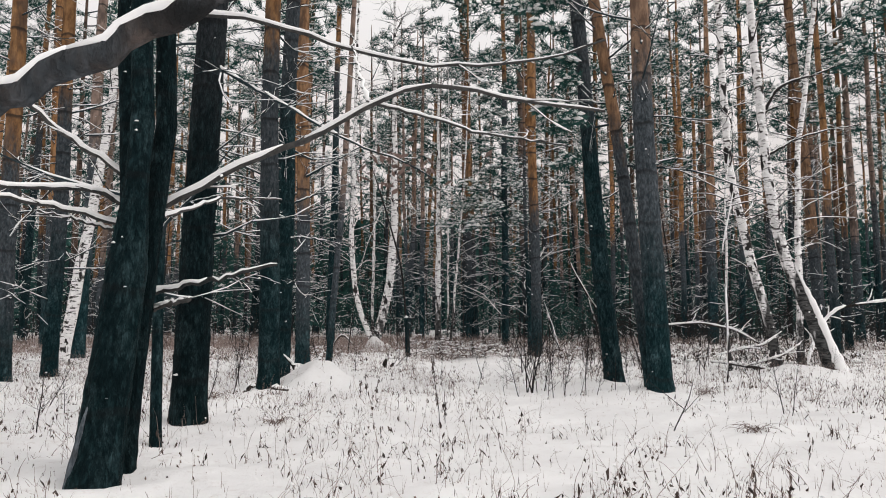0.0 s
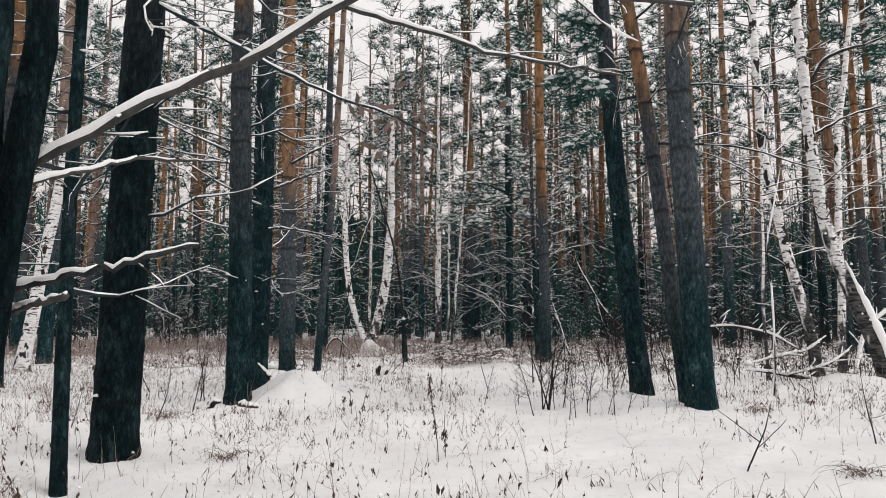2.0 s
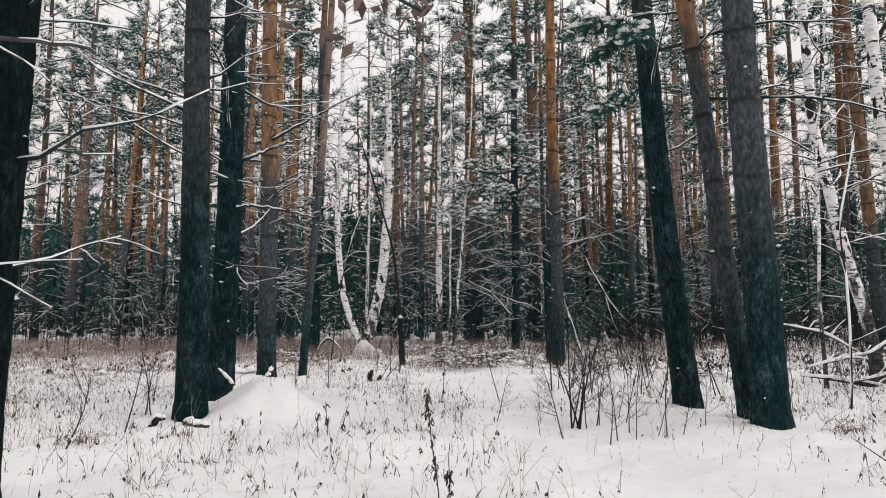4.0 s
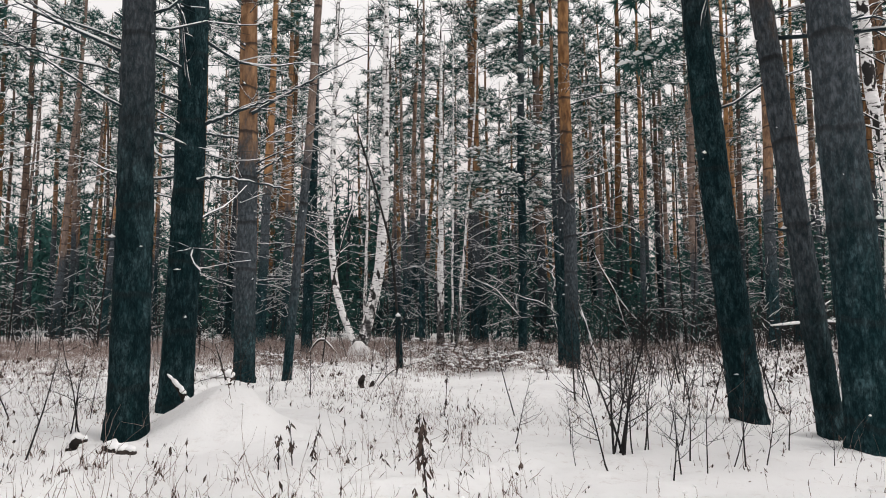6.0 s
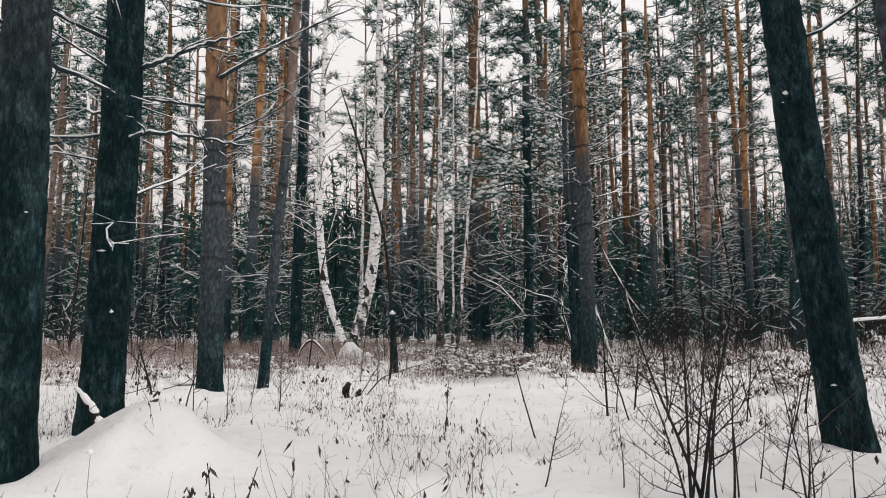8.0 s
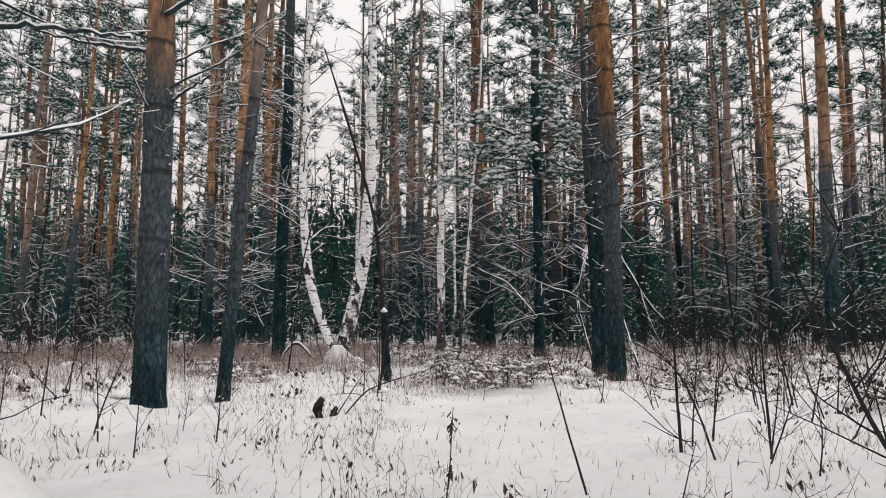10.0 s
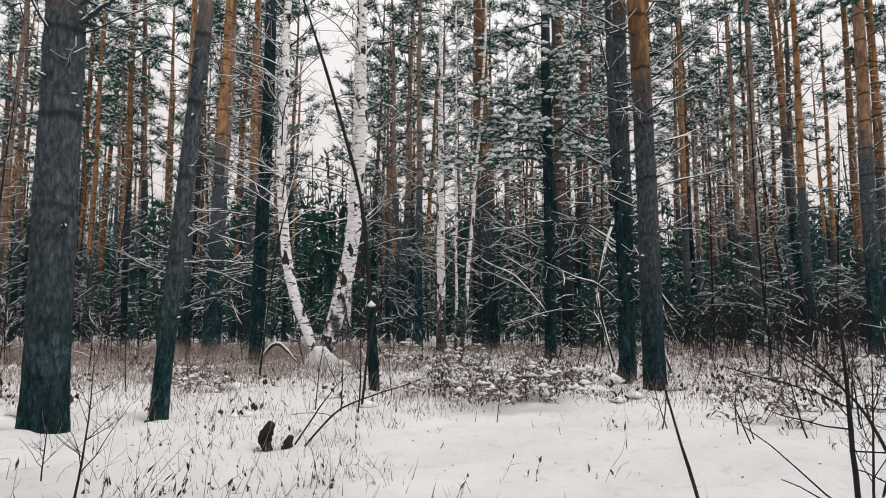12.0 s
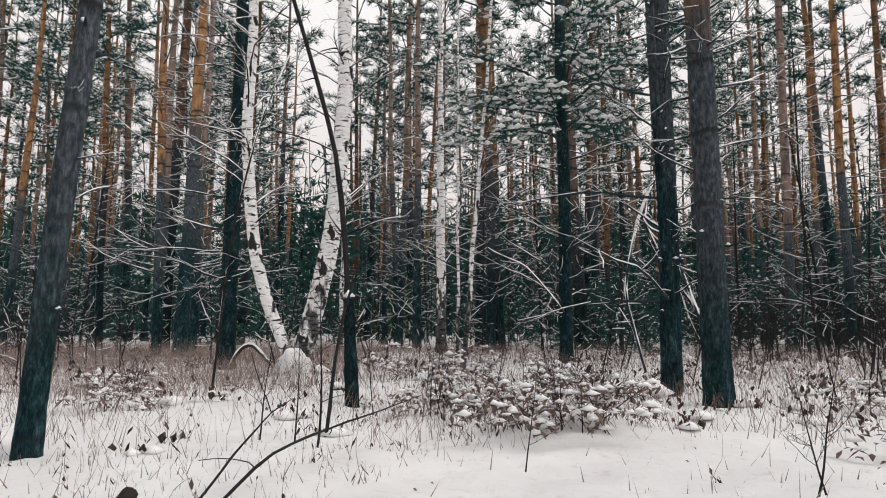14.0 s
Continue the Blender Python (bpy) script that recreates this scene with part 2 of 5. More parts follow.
# ---- the ground ----
WAVES = [(random.uniform(0, 6.3), random.uniform(0, 6.3), s, a) for s, a in ((0.25, 0.05), (0.4, 0.035), (0.8, 0.02), (1.3, 0.016), (2.1, 0.016), (3.4, 0.02), (5.2, 0.022), (0.6, 0.03), (1.7, 0.022), (7.5, 0.014), (2.7, 0.026), (10.5, 0.011), (14.0, 0.008))]
MOUNDS = [(-1.85, 9.35, 0.22, 0.5), (-1.8, 9.45, 0.1, 0.28), (-2.12, 9.42, 0.1, 0.3), (-1.58, 9.32, 0.09, 0.24), (-1.5, 9.02, 0.06, 0.2), (-1.95, 9.05, 0.06, 0.24), (-1.3, 9.25, 0.05, 0.26), (-1.7, 9.15, -0.03, 0.15), (-1.84, 9.2, 0.03, 0.1), (-1.62, 9.5, 0.05, 0.14), (-2.05, 9.22, -0.03, 0.14), (-2.2, 18.6, 0.1, 0.4), (-1.7, 18.6, 0.12, 0.3), (-2.1, 8.25, 0.08, 0.4), (2.2, 9.6, 0.06, 0.7), (-2.2, 3.9, 0.05, 0.7), (0.0, 14.8, -0.06, 5.0), (-2.36, 5.25, -0.11, 0.5), (-2.6, 14.3, -0.04, 0.9),
          (0.9, 14.8, 0.14, 0.8), (5.9, 10.6, 0.2, 0.9), (-4.4, 12.5, 0.12, 1.2), (1.6, 12.6, 0.1, 1.0), (-0.5, 17.5, 0.12, 1.6)]


def ground_z(x, y):
    x, y = np.asarray(x, float), np.asarray(y, float)
    z = np.zeros(np.broadcast(x, y).shape)
    for ph, turn, s, a in WAVES:
        z = z + 0.5 * a * np.sin(s * (x * math.cos(turn) + y * math.sin(turn)) * 2 + ph) * np.sin(s * (y * math.cos(turn) - x * math.sin(turn)) * 1.7 + ph * 2)
    for mx, my, h, w in MOUNDS:
        z = z + h * np.exp(-((x - mx) ** 2 + (y - my) ** 2) / (2 * (w * 0.6) ** 2))
    return z


def gz(x, y):
    return float(ground_z(x, y))


def build_ground():
    out = 14 * np.cumprod(np.full(16, 1.24))
    xs = np.concatenate((-out[::-1] - 1.5, np.arange(-15, -4.5, 0.14), np.arange(-4.48, 4.5, 0.07), np.arange(4.53, 15.01, 0.14), out + 1.5))
    ys = np.concatenate((-(out[::-1]) + 10, np.arange(-3.5, 0.9, 0.14), np.arange(0.95, 15.9, 0.07), np.arange(15.95, 26, 0.14), out + 13))
    X, Y = np.meshgrid(xs, ys, indexing="ij")
    v = np.stack((X, Y, ground_z(X, Y)), -1).reshape(-1, 3)
    i, j = np.meshgrid(np.arange(len(xs) - 1), np.arange(len(ys) - 1), indexing="ij")
    a = i * len(ys) + j
    s = Soup()
    s.add(v, np.stack((a, a + len(ys), a + len(ys) + 1, a + 1), -1).reshape(-1, 4))
    return tagged(new("ground", s.mesh("ground", SNOWG)), "uneven snow-covered forest floor littered with needles", "ground", kind="structure")


build_ground()


# ---- limbs: shared shapes, each with its snow ----
def snow_on(soup, p, r, rng, thick, sides=4, cover=0.8):
    """Snow lying along the top of a branch, broken here and there."""
    m, i = len(p), 0
    while i < m - 1:
        n = int(rng.integers(2, max(3, m)))
        j = min(m, i + n)
        if rng.random() < cover and j - i >= 2:
            q = np.array(p[i:j])
            h = ((thick[i:j] if isinstance(thick, np.ndarray) else thick) + 0.55 * np.asarray(r[i:j])) * rng.uniform(0.75, 1.15, j - i)
            q[:, 2] += np.asarray(r[i:j]) * 0.7 + 0.12 * h
            h[0] *= 0.6
            h[-1] *= 0.6
            soup.tube(q, h, sides, 0.8)
        i = j - (0 if rng.random() < 0.4 else 1)
        i = max(i, 1) if j < m else m


def curve_pts(start, ang, pitch, length, rng, m, bend=0.25, rise=0.0):
    """A crooked line of m points from start."""
    p = [np.asarray(start, float)]
    step = length / (m - 1)
    for k in range(m - 1):
        ang += rng.normal(0, bend)
        pitch += rng.normal(0, bend * 0.6) + rise
        p.append(p[-1] + step * np.array((math.cos(ang) * math.cos(pitch), math.sin(ang) * math.cos(pitch), math.sin(pitch))))
    return np.array(p)


def limb_into(wood, white, rng, start, ang, pitch, length, r0, twigs, m=7, sides=5, thick=0.012, rise=0.02, tsides=3, cover=0.8):
    p = curve_pts(start, ang, pitch, length, rng, m, 0.16, rise)
    r = np.linspace(r0, r0 * 0.25, m)
    wood.tube(p, r, sides)
    snow_on(white, p, r, rng, thick, 4, cover)
    for _ in range(twigs):
        k = rng.integers(1, m - 1)
        side = rng.choice((-1, 1))
        tl = length * rng.uniform(0.2, 0.5) * (1 - 0.5 * k / m)
        mt = 4 if sides > 3 else 3
        q = curve_pts(p[k] + (p[k + 1] - p[k]) * rng.random(), ang + side * rng.uniform(0.5, 1.1), pitch + rng.normal(0.05, 0.25), tl, rng, mt, 0.2, rise)
        rr = np.linspace(max(r[k] * 0.45, 0.003), 0.002, mt)
        wood.tube(q, rr, tsides, cap=False)
        snow_on(white, q, rr, rng, thick * 0.75, 3 if tsides < 4 else 4, cover * 0.85)


def limb_library(n, seed):
    rng = np.random.default_rng(seed)
    lib = []
    for i in range(n):
        w, s = Soup(), Soup()
        length = rng.uniform(0.45, 1.9)
        limb_into(w, s, rng, (0, 0, 0), 0.0, rng.uniform(-0.25, 0.25), length, 0.006 + 0.0065 * length, int(2 + length * 4), 7, 5, 0.0085)
        lib.append((w.mesh("dead_limb", TWIG), s.mesh("limb_snow", SNOW)))
    return lib


BARE_LIMBS = limb_library(14, 4)


def stub_library(seed):
    rng = np.random.default_rng(seed)
    lib = []
    for i in range(4):
        w = Soup()
        w.tube(curve_pts((0, 0, 0), 0, rng.uniform(-0.2, 0.4), rng.uniform(0.08, 0.2), rng, 4, 0.2), np.linspace(0.014, 0.006, 4), 6)
        s = Soup()
        s.blob((0.05, 0, 0.016), 0.034, 0.02, 0.02, rng, 9)
        lib.append((w.mesh("stub", TWIG), s.mesh("stub_snow", SNOW)))
    return lib


STUBS = stub_library(9)


def tuft(soup, c, out, size, rng, n=8, wide=0.06):
    """A bunch of needles as slim blades fanned about the shoot's direction."""
    d = rng.normal(0, 0.75, (n, 3)) + np.asarray(out) * 0.9 + (0, 0, 0.15)
    d /= np.linalg.norm(d, axis=1)[:, None]
    side = np.cross(d, rng.normal(0, 1, (n, 3)))
    side /= np.linalg.norm(side, axis=1)[:, None] + 1e-9
    tip = np.asarray(c) + d * size * rng.uniform(0.7, 1.2, (n, 1))
    w = size * wide
    v = np.empty((n * 3, 3))
    v[0::3], v[1::3], v[2::3] = np.asarray(c) + side * w, np.asarray(c) - side * w, tip
    soup.add(v, np.arange(n * 3).reshape(-1, 3))


def bough_into(wood, green, white, rng, start, ang, pitch, length, tufts, size, droop, cover, n=8, thick=0.02, wide=0.06, lump=1.0):
    m = 4 if size > 0.3 else 6
    p = curve_pts(start, ang, pitch, length, rng, m, 0.12, -droop)
    r = np.linspace(0.012 + 0.01 * length, 0.005, m)
    wood.tube(p, r, 3, cap=False)
    snow_on(white, p, r, rng, thick * 0.7, 3, cover * 0.7)
    for _ in range(tufts):
        f = rng.uniform(0.25, 1.0) ** 0.7 * (m - 1)
        k = min(int(f), m - 2)
        c = p[k] + (p[k + 1] - p[k]) * (f - k) + rng.normal(0, 0.12, 3) * length * np.array((1, 1, 0.5)) * 0.7
        d = p[-1] - p[0]
        tuft(green, c, d / np.linalg.norm(d), size, rng, n, wide)
        if rng.random() < cover:
            h = size * rng.uniform(0.18, 0.42) * lump
            white.blob(c + d / np.linalg.norm(d) * size * 0.3 + (0, 0, size * 0.12), h, h * 0.8, h * 0.45 if lump == 1 else h * 0.6, rng, (4 if size < 0.3 else 3) if lump == 1 else 7)


def crown_library(n, seed, height, reach, boughs=22, size=0.2):
    """Pine crowns: boughs that lift at their ends, with bunches of needles and snow."""
    rng = np.random.default_rng(seed)
    lib = []
    for i in range(n):
        w, g, s = Soup(), Soup(), Soup()
        for k in range(boughs):
            f = k / (boughs - 1)
            z = height * (0.02 + 0.93 * f ** 0.9)
            ln = reach * (0.35 + 0.65 * math.sin(math.pi * min(1, 0.25 + 0.75 * (1 - f)))) * rng.uniform(0.65, 1.15)
            bough_into(w, g, s, rng, (0, 0, z), rng.uniform(0, 6.28), rng.uniform(0.0, 0.5), ln, int(8 + 8 * ln), size, -0.05, 0.8, 6, 0.02, 0.055)
        lib.append((w.mesh("bough", TWIG), g.mesh("needles", NEEDLE, False), s.mesh("crown_snow", SNOW)))
    return lib


FOREST_CROWNS = crown_library(4, 22, 7.5, 1.45, 17, 0.27)


# ---- pines ----
def make_axis(lean, bend, seed):
    rng = np.random.default_rng(seed)
    ph = rng.uniform(0, 6.28, 4)

    def axis(z):
        z = np.asarray(z, float)
        zc = np.minimum(z, 6.5)
        x = lean * zc + bend * zc ** 2 + (z - zc) * np.clip(0.5 * (lean + 2 * bend * 6.5), -0.06, 0.06)
        wob = 0.02 * np.minimum(z, 4) / 4
        return np.stack((x + wob * np.sin(z * 0.9 + ph[0]) - wob * np.sin(ph[0]), wob * np.sin(z * 0.7 + ph[1]) - wob * math.sin(ph[1]), z), -1)
    return axis


def trunk_mesh(axis, dia, height, seed, sides=12, step=0.5, relief=0.0, flare=0.14, mat=None, sink=0.25, thin=0.6, swell=0.0):
    rng = np.random.default_rng(seed)
    z1 = np.arange(-sink, 5.5, step)
    z = np.concatenate((z1, np.linspace(5.5, height, 12)))
    c = axis(z)
    r = dia / 2 * (1.04 * np.clip(1 - z / (height + 0.3), 0.02, 1.05) ** thin + flare * np.exp(-np.maximum(z, 0) / 0.16))
    r = r * (1 + swell * np.clip((1.7 - z) / 0.5, 0, 1))
    th = np.arange(sides) * 2 * np.pi / sides
    T, Z = np.meshgrid(th, z)
    rr = np.ones_like(T)
    ph = rng.uniform(0, 6.28, 12)
    rr += 0.05 * np.sin(2 * T + ph[0] + 0.3 * Z) + 0.03 * np.sin(3 * T + ph[1] - 0.5 * Z)
    if relief:
        ridge = np.zeros_like(T)
        for k in range(5):
            ridge += np.abs(np.sin((4 + k) * T + ph[k] + 1.4 * np.sin(Z * (1.2 + k * 0.9) + ph[k + 5]))) / 5
        rr += 0.05 * np.exp(-(((Z + ph[11]) % 0.69) - 0.35) ** 2 / 0.0012) * (Z > 0.8)
        rr += relief * (ridge - 0.55) * 2 + rng.normal(0, relief * 0.35, T.shape)
    R = r[:, None] * rr
    v = np.stack((c[:, 0:1] + R * np.cos(T), c[:, 1:2] + R * np.sin(T), np.broadcast_to(c[:, 2:3], T.shape)), -1)
    m = len(z)
    i, j = np.meshgrid(np.arange(m - 1), np.arange(sides), indexing="ij")
    k = (j + 1) % sides
    s = Soup()
    s.add(v.reshape(-1, 3), np.stack((i * sides + j, i * sides + k, (i + 1) * sides + k, (i + 1) * sides + j), -1).reshape(-1, 4))
    return s.mesh("trunk", mat or PINE)


def snow_flecks(axis, dia, rng, n, z0, z1):
    """Small lumps of snow stuck in the bark."""
    s = Soup()
    for _ in range(n):
        z, a = rng.uniform(z0, z1), rng.uniform(0, 6.28)
        c = axis(z) + np.array((math.cos(a), math.sin(a), 0)) * dia * 0.5
        h = rng.uniform(0.004, 0.012) if rng.random() < 0.75 else rng.uniform(0.014, 0.024)
        s.blob(c, h * rng.uniform(0.8, 1.8), h, h * rng.uniform(0.5, 0.9), rng, 8)
    return s.mesh("bark_snow", SNOW)


NEAR = "tall pines nearest the clearing"


def pine(x, y, lean, bend, dia, bark_line, seed, label, limbs=16, low=1.0, high=6.0, height=17.0, crown=8.5, stubs=8, detail=2, foliage=True, reach=1.0, tone=1.0):
    rng = np.random.default_rng(seed)
    root = thing("pine_tree", x, y, gz(x, y), label, "pine tree", NEAR)
    axis = make_axis(lean, bend, seed)
    me = trunk_mesh(axis, dia, height, seed, 30 if detail > 1 else 14, 0.06 if detail > 1 else 0.3, 0.06 if detail > 1 else 0.02)
    ob = part("trunk", me, root)
    ob["bark_line"], ob["bark_tone"] = bark_line, tone
    part("bark_snow", snow_flecks(axis, dia, rng, 11, 0.3, 6), root, kind="stuff")
    for k in range(limbs):
        z = low + (high - low) * (k + rng.random()) / limbs
        wood, white = BARE_LIMBS[rng.integers(len(BARE_LIMBS))]
        sc = rng.uniform(0.7, 1.15) * reach
        turn = pose(0, 0, 0, 0, math.degrees(rng.normal(-0.2, 0.14)), rng.uniform(0, 360))
        off = turn.to_3x3() @ Vector((dia * 0.38, 0, 0))
        m = Matrix.Translation(Vector(axis(z)) + off) @ turn @ Matrix.Scale(sc, 4)
        ob = part("dead_limb", wood, root, m)
        part("limb_snow", white, ob, Matrix.Identity(4), kind="stuff")
    for k in range(stubs):
        z = rng.uniform(0.8, 5.5)
        wood, white = STUBS[rng.integers(len(STUBS))]
        turn = pose(0, 0, 0, 0, 0, rng.uniform(0, 360))
        ob = part("stub", wood, root, Matrix.Translation(Vector(axis(z)) + turn.to_3x3() @ Vector((dia * 0.4, 0, 0))) @ turn)
        part("stub_snow", white, ob, Matrix.Identity(4))
    if foliage:
        w, g, s = FOREST_CROWNS[rng.integers(len(FOREST_CROWNS))]
        m = Matrix.Translation(Vector(axis(crown))) @ pose(0, 0, 0, 0, 0, rng.uniform(0, 360)) @ Matrix.Scale((height - crown) / 7.5, 4)
        ob = part("crown", g, root, m, kind="stuff")
        part("bough", w, ob, Matrix.Identity(4), kind="stuff")
        part("crown_snow", s, ob, Matrix.Identity(4), kind="stuff")
    return root, axis


def shaped_limb(root, x, y, pts, r0, r1, seed, twigs=6, thick=0.014, wood=TWIG, cover=0.97, m=22):
    """A single long limb that bends through a few given places of the plan."""
    rng = np.random.default_rng(seed)
    k = np.array(pts, float)
    d = np.concatenate(((0,), np.cumsum(np.linalg.norm(np.diff(k, axis=0), axis=1))))
    f = np.linspace(0, d[-1], m)
    p = np.stack([np.interp(f, d, k[:, i]) for i in range(3)], -1)
    p[1:-1] = (p[:-2] + 2 * p[1:-1] + p[2:]) / 4
    p[1:-1] = (p[:-2] + 2 * p[1:-1] + p[2:]) / 4
    p[1:-1] += rng.normal(0, 0.006, (m - 2, 3))
    r = np.linspace(r0, r1, m) * rng.uniform(0.92, 1.1, m)
    w, s = Soup(), Soup()
    w.tube(p, r, 10)
    snow_on(s, p, r, rng, thick * np.linspace(1.0, 0.15, m), 8, cover)
    for _ in range(twigs):
        i = int(rng.integers(3, m - 2))
        t = p[i + 1] - p[i]
        q = curve_pts(p[i], math.atan2(t[1], t[0]) + rng.choice((-1, 1)) * rng.uniform(0.4, 1.0), rng.normal(0.0, 0.3), rng.uniform(0.12, 0.5), rng, 5, 0.2)
        rr = np.linspace(r[i] * 0.4, 0.002, 5)
        w.tube(q, rr, 5)
        snow_on(s, q, rr, rng, min(0.008, thick * 0.3), 5, 0.8)
    base = Matrix.Translation((-root.location.x, -root.location.y, -root.location.z))
    ob = part("snowy_limb", w.mesh("snowy_limb", wood), root, base)
    part("limb_snow", s.mesh("limb_snow", SNOW), ob, Matrix.Identity(4), kind="stuff")
    return ob


DARK = "tall pine with dark furrowed bark and snowy dead limbs"
RED = "pine with a reddish upper trunk and snow-dusted twigs"
TREES = []


def add_pine(x, y, lean, bend, dia, line, seed, label=DARK, **more):
    TREES.append((x, y))
    return pine(x, y, lean, bend, dia, line, seed, label, **more)


tree_a, _ = add_pine(-2.35, 5.96, 0.0174, 0, 0.31, 5.0, 1, DARK, limbs=12, low=1.6, tone=0.42)
tree_b, _ = add_pine(-2.45, 9.03, -0.0131, 0, 0.27, 4.3, 2, DARK, limbs=14, low=2.2, tone=0.85)
TREE_B2, _ = add_pine(-2.62, 10.29, 0.014, 0, 0.28, 6.6, 3, DARK, limbs=20, low=1.4, tone=0.9)
TREE_C, _ = add_pine(-2.93, 13.38, -0.022, 0, 0.28, 2.8, 4, RED, limbs=20, low=2.6, reach=0.65, tone=1.15)
add_pine(-2.57, 14.4, 0.0566, 0, 0.145, 3.0, 5, "slender leaning pine with grey bark and snow lumps", limbs=16, low=1.4, reach=0.45, tone=1.25)
add_pine(-3.75, 21.2, 0.0099, 0, 0.29, 9.0, 6, "straight pine with dark grey-green bark and snowy twigs", limbs=34, low=1.2, detail=1)
TREE_D, _ = add_pine(2.58, 9.66, -0.1, 0.0038, 0.265, 6.0, 7, "leaning pine with dark mossy bark and snow", tone=0.9, limbs=8, low=2.5)
add_pine(2.89, 8.54, -0.02, 0, 0.285, 3.7, 8, "thick pine with smooth grey bark turning brown above", tone=1.2, limbs=6, low=2.6)
add_pine(2.95, 9.1, -0.108, -0.0017, 0.19, 2.9, 9, "slim leaning pine with orange upper bark", limbs=6, low=3.0)
add_pine(2.4, 16.3, -0.0086, 0, 0.25, 3.0, 10, "pine with a dark base and smooth orange-brown trunk", tone=1.05, reach=0.75, limbs=20, low=1.4)
add_pine(2.5, 17.8, 0.018, 0, 0.22, 4.6, 11, "dark pine with twiggy snowy limbs", reach=0.85, limbs=30, low=0.9)
add_pine(2.36, 17.3, -0.013, 0, 0.11, 5.0, 12, "thin pine stem beside a thicker trunk", limbs=18, low=1.0, height=12, crown=6)
TREE_W, _ = add_pine(2.21, 22.6, 0.003, 0, 0.26, 9.0, 13, "straight dark pine with many snowy twigs", limbs=38, low=0.8, detail=1)
add_pine(1.12, 27.7, 0.0005, 0, 0.25, 4.6, 14, RED, limbs=32, low=1.2, detail=1)
add_pine(-2.37, 5.36, -0.03, 0, 0.09, 6.5, 15, "thin dark pine pole standing in snow", limbs=12, low=1.2, height=9, crown=5.5, tone=0.7)
add_pine(-6.45, 9.4, -0.03, 0, 0.24, 2.7, 16, RED, limbs=16, low=1.2)
add_pine(-6.5, 10.6, -0.006, 0, 0.23, 4.0, 17, RED, limbs=16, low=1.2)
for i, (x, y, lean, dia, line) in enumerate((
        (-8.81, 15.46, 0.008, 0.3, 4.5), (-6.21, 25.2, 0.0217, 0.31, 4.8), (-6.85, 25.4, -0.03, 0.21, 3.8), (-7.81, 27.5, 0.0045, 0.23, 3.6), (-6.5, 26.6, 0.0209, 0.2, 4.2),
        (-6.1, 28.2, -0.0093, 0.3, 4.6), (-15.0, 31.8, 0.0595, 0.27, 4.5), (-1.74, 32.0, -0.0414, 0.19, 5.0), (-1.8, 33.2, 0.0392, 0.3, 5.0), (-1.03, 31.0, 0.0027, 0.27, 5.0),
        (11.61, 34.0, 0.0089, 0.23, 3.0), (9.07, 27.5, 0.0287, 0.26, 2.6), (13.46, 33.7, 0.0258, 0.27, 4.0), (10.03, 26.5, 0.0206, 0.23, 4.0), (10.11, 23.9, 0.031, 0.35, 4.4),
        (8.12, 30.4, 0.0167, 0.24, 4.0), (13.44, 42.3, -0.0095, 0.34, 4.0), (12.53, 36.0, 0.0145, 0.25, 4.0), (13.15, 28.0, 0.0496, 0.25, 5.0), (18.6, 39.4, 0.0335, 0.31, 4.0),
        (-15.82, 38.6, -0.0138, 0.2, 6.0), (-16.58, 41.9, 0.0226, 0.28, 6.0))):
    add_pine(x, y, lean, 0, dia, line, 40 + i, RED, limbs=28, low=1.0, high=8.0, detail=1, stubs=3, tone=1.45)


# ---- the forked pine beside the camera's way ----
def bark(ob, line, tone):
    ob["bark_line"], ob["bark_tone"] = line, tone
    return ob


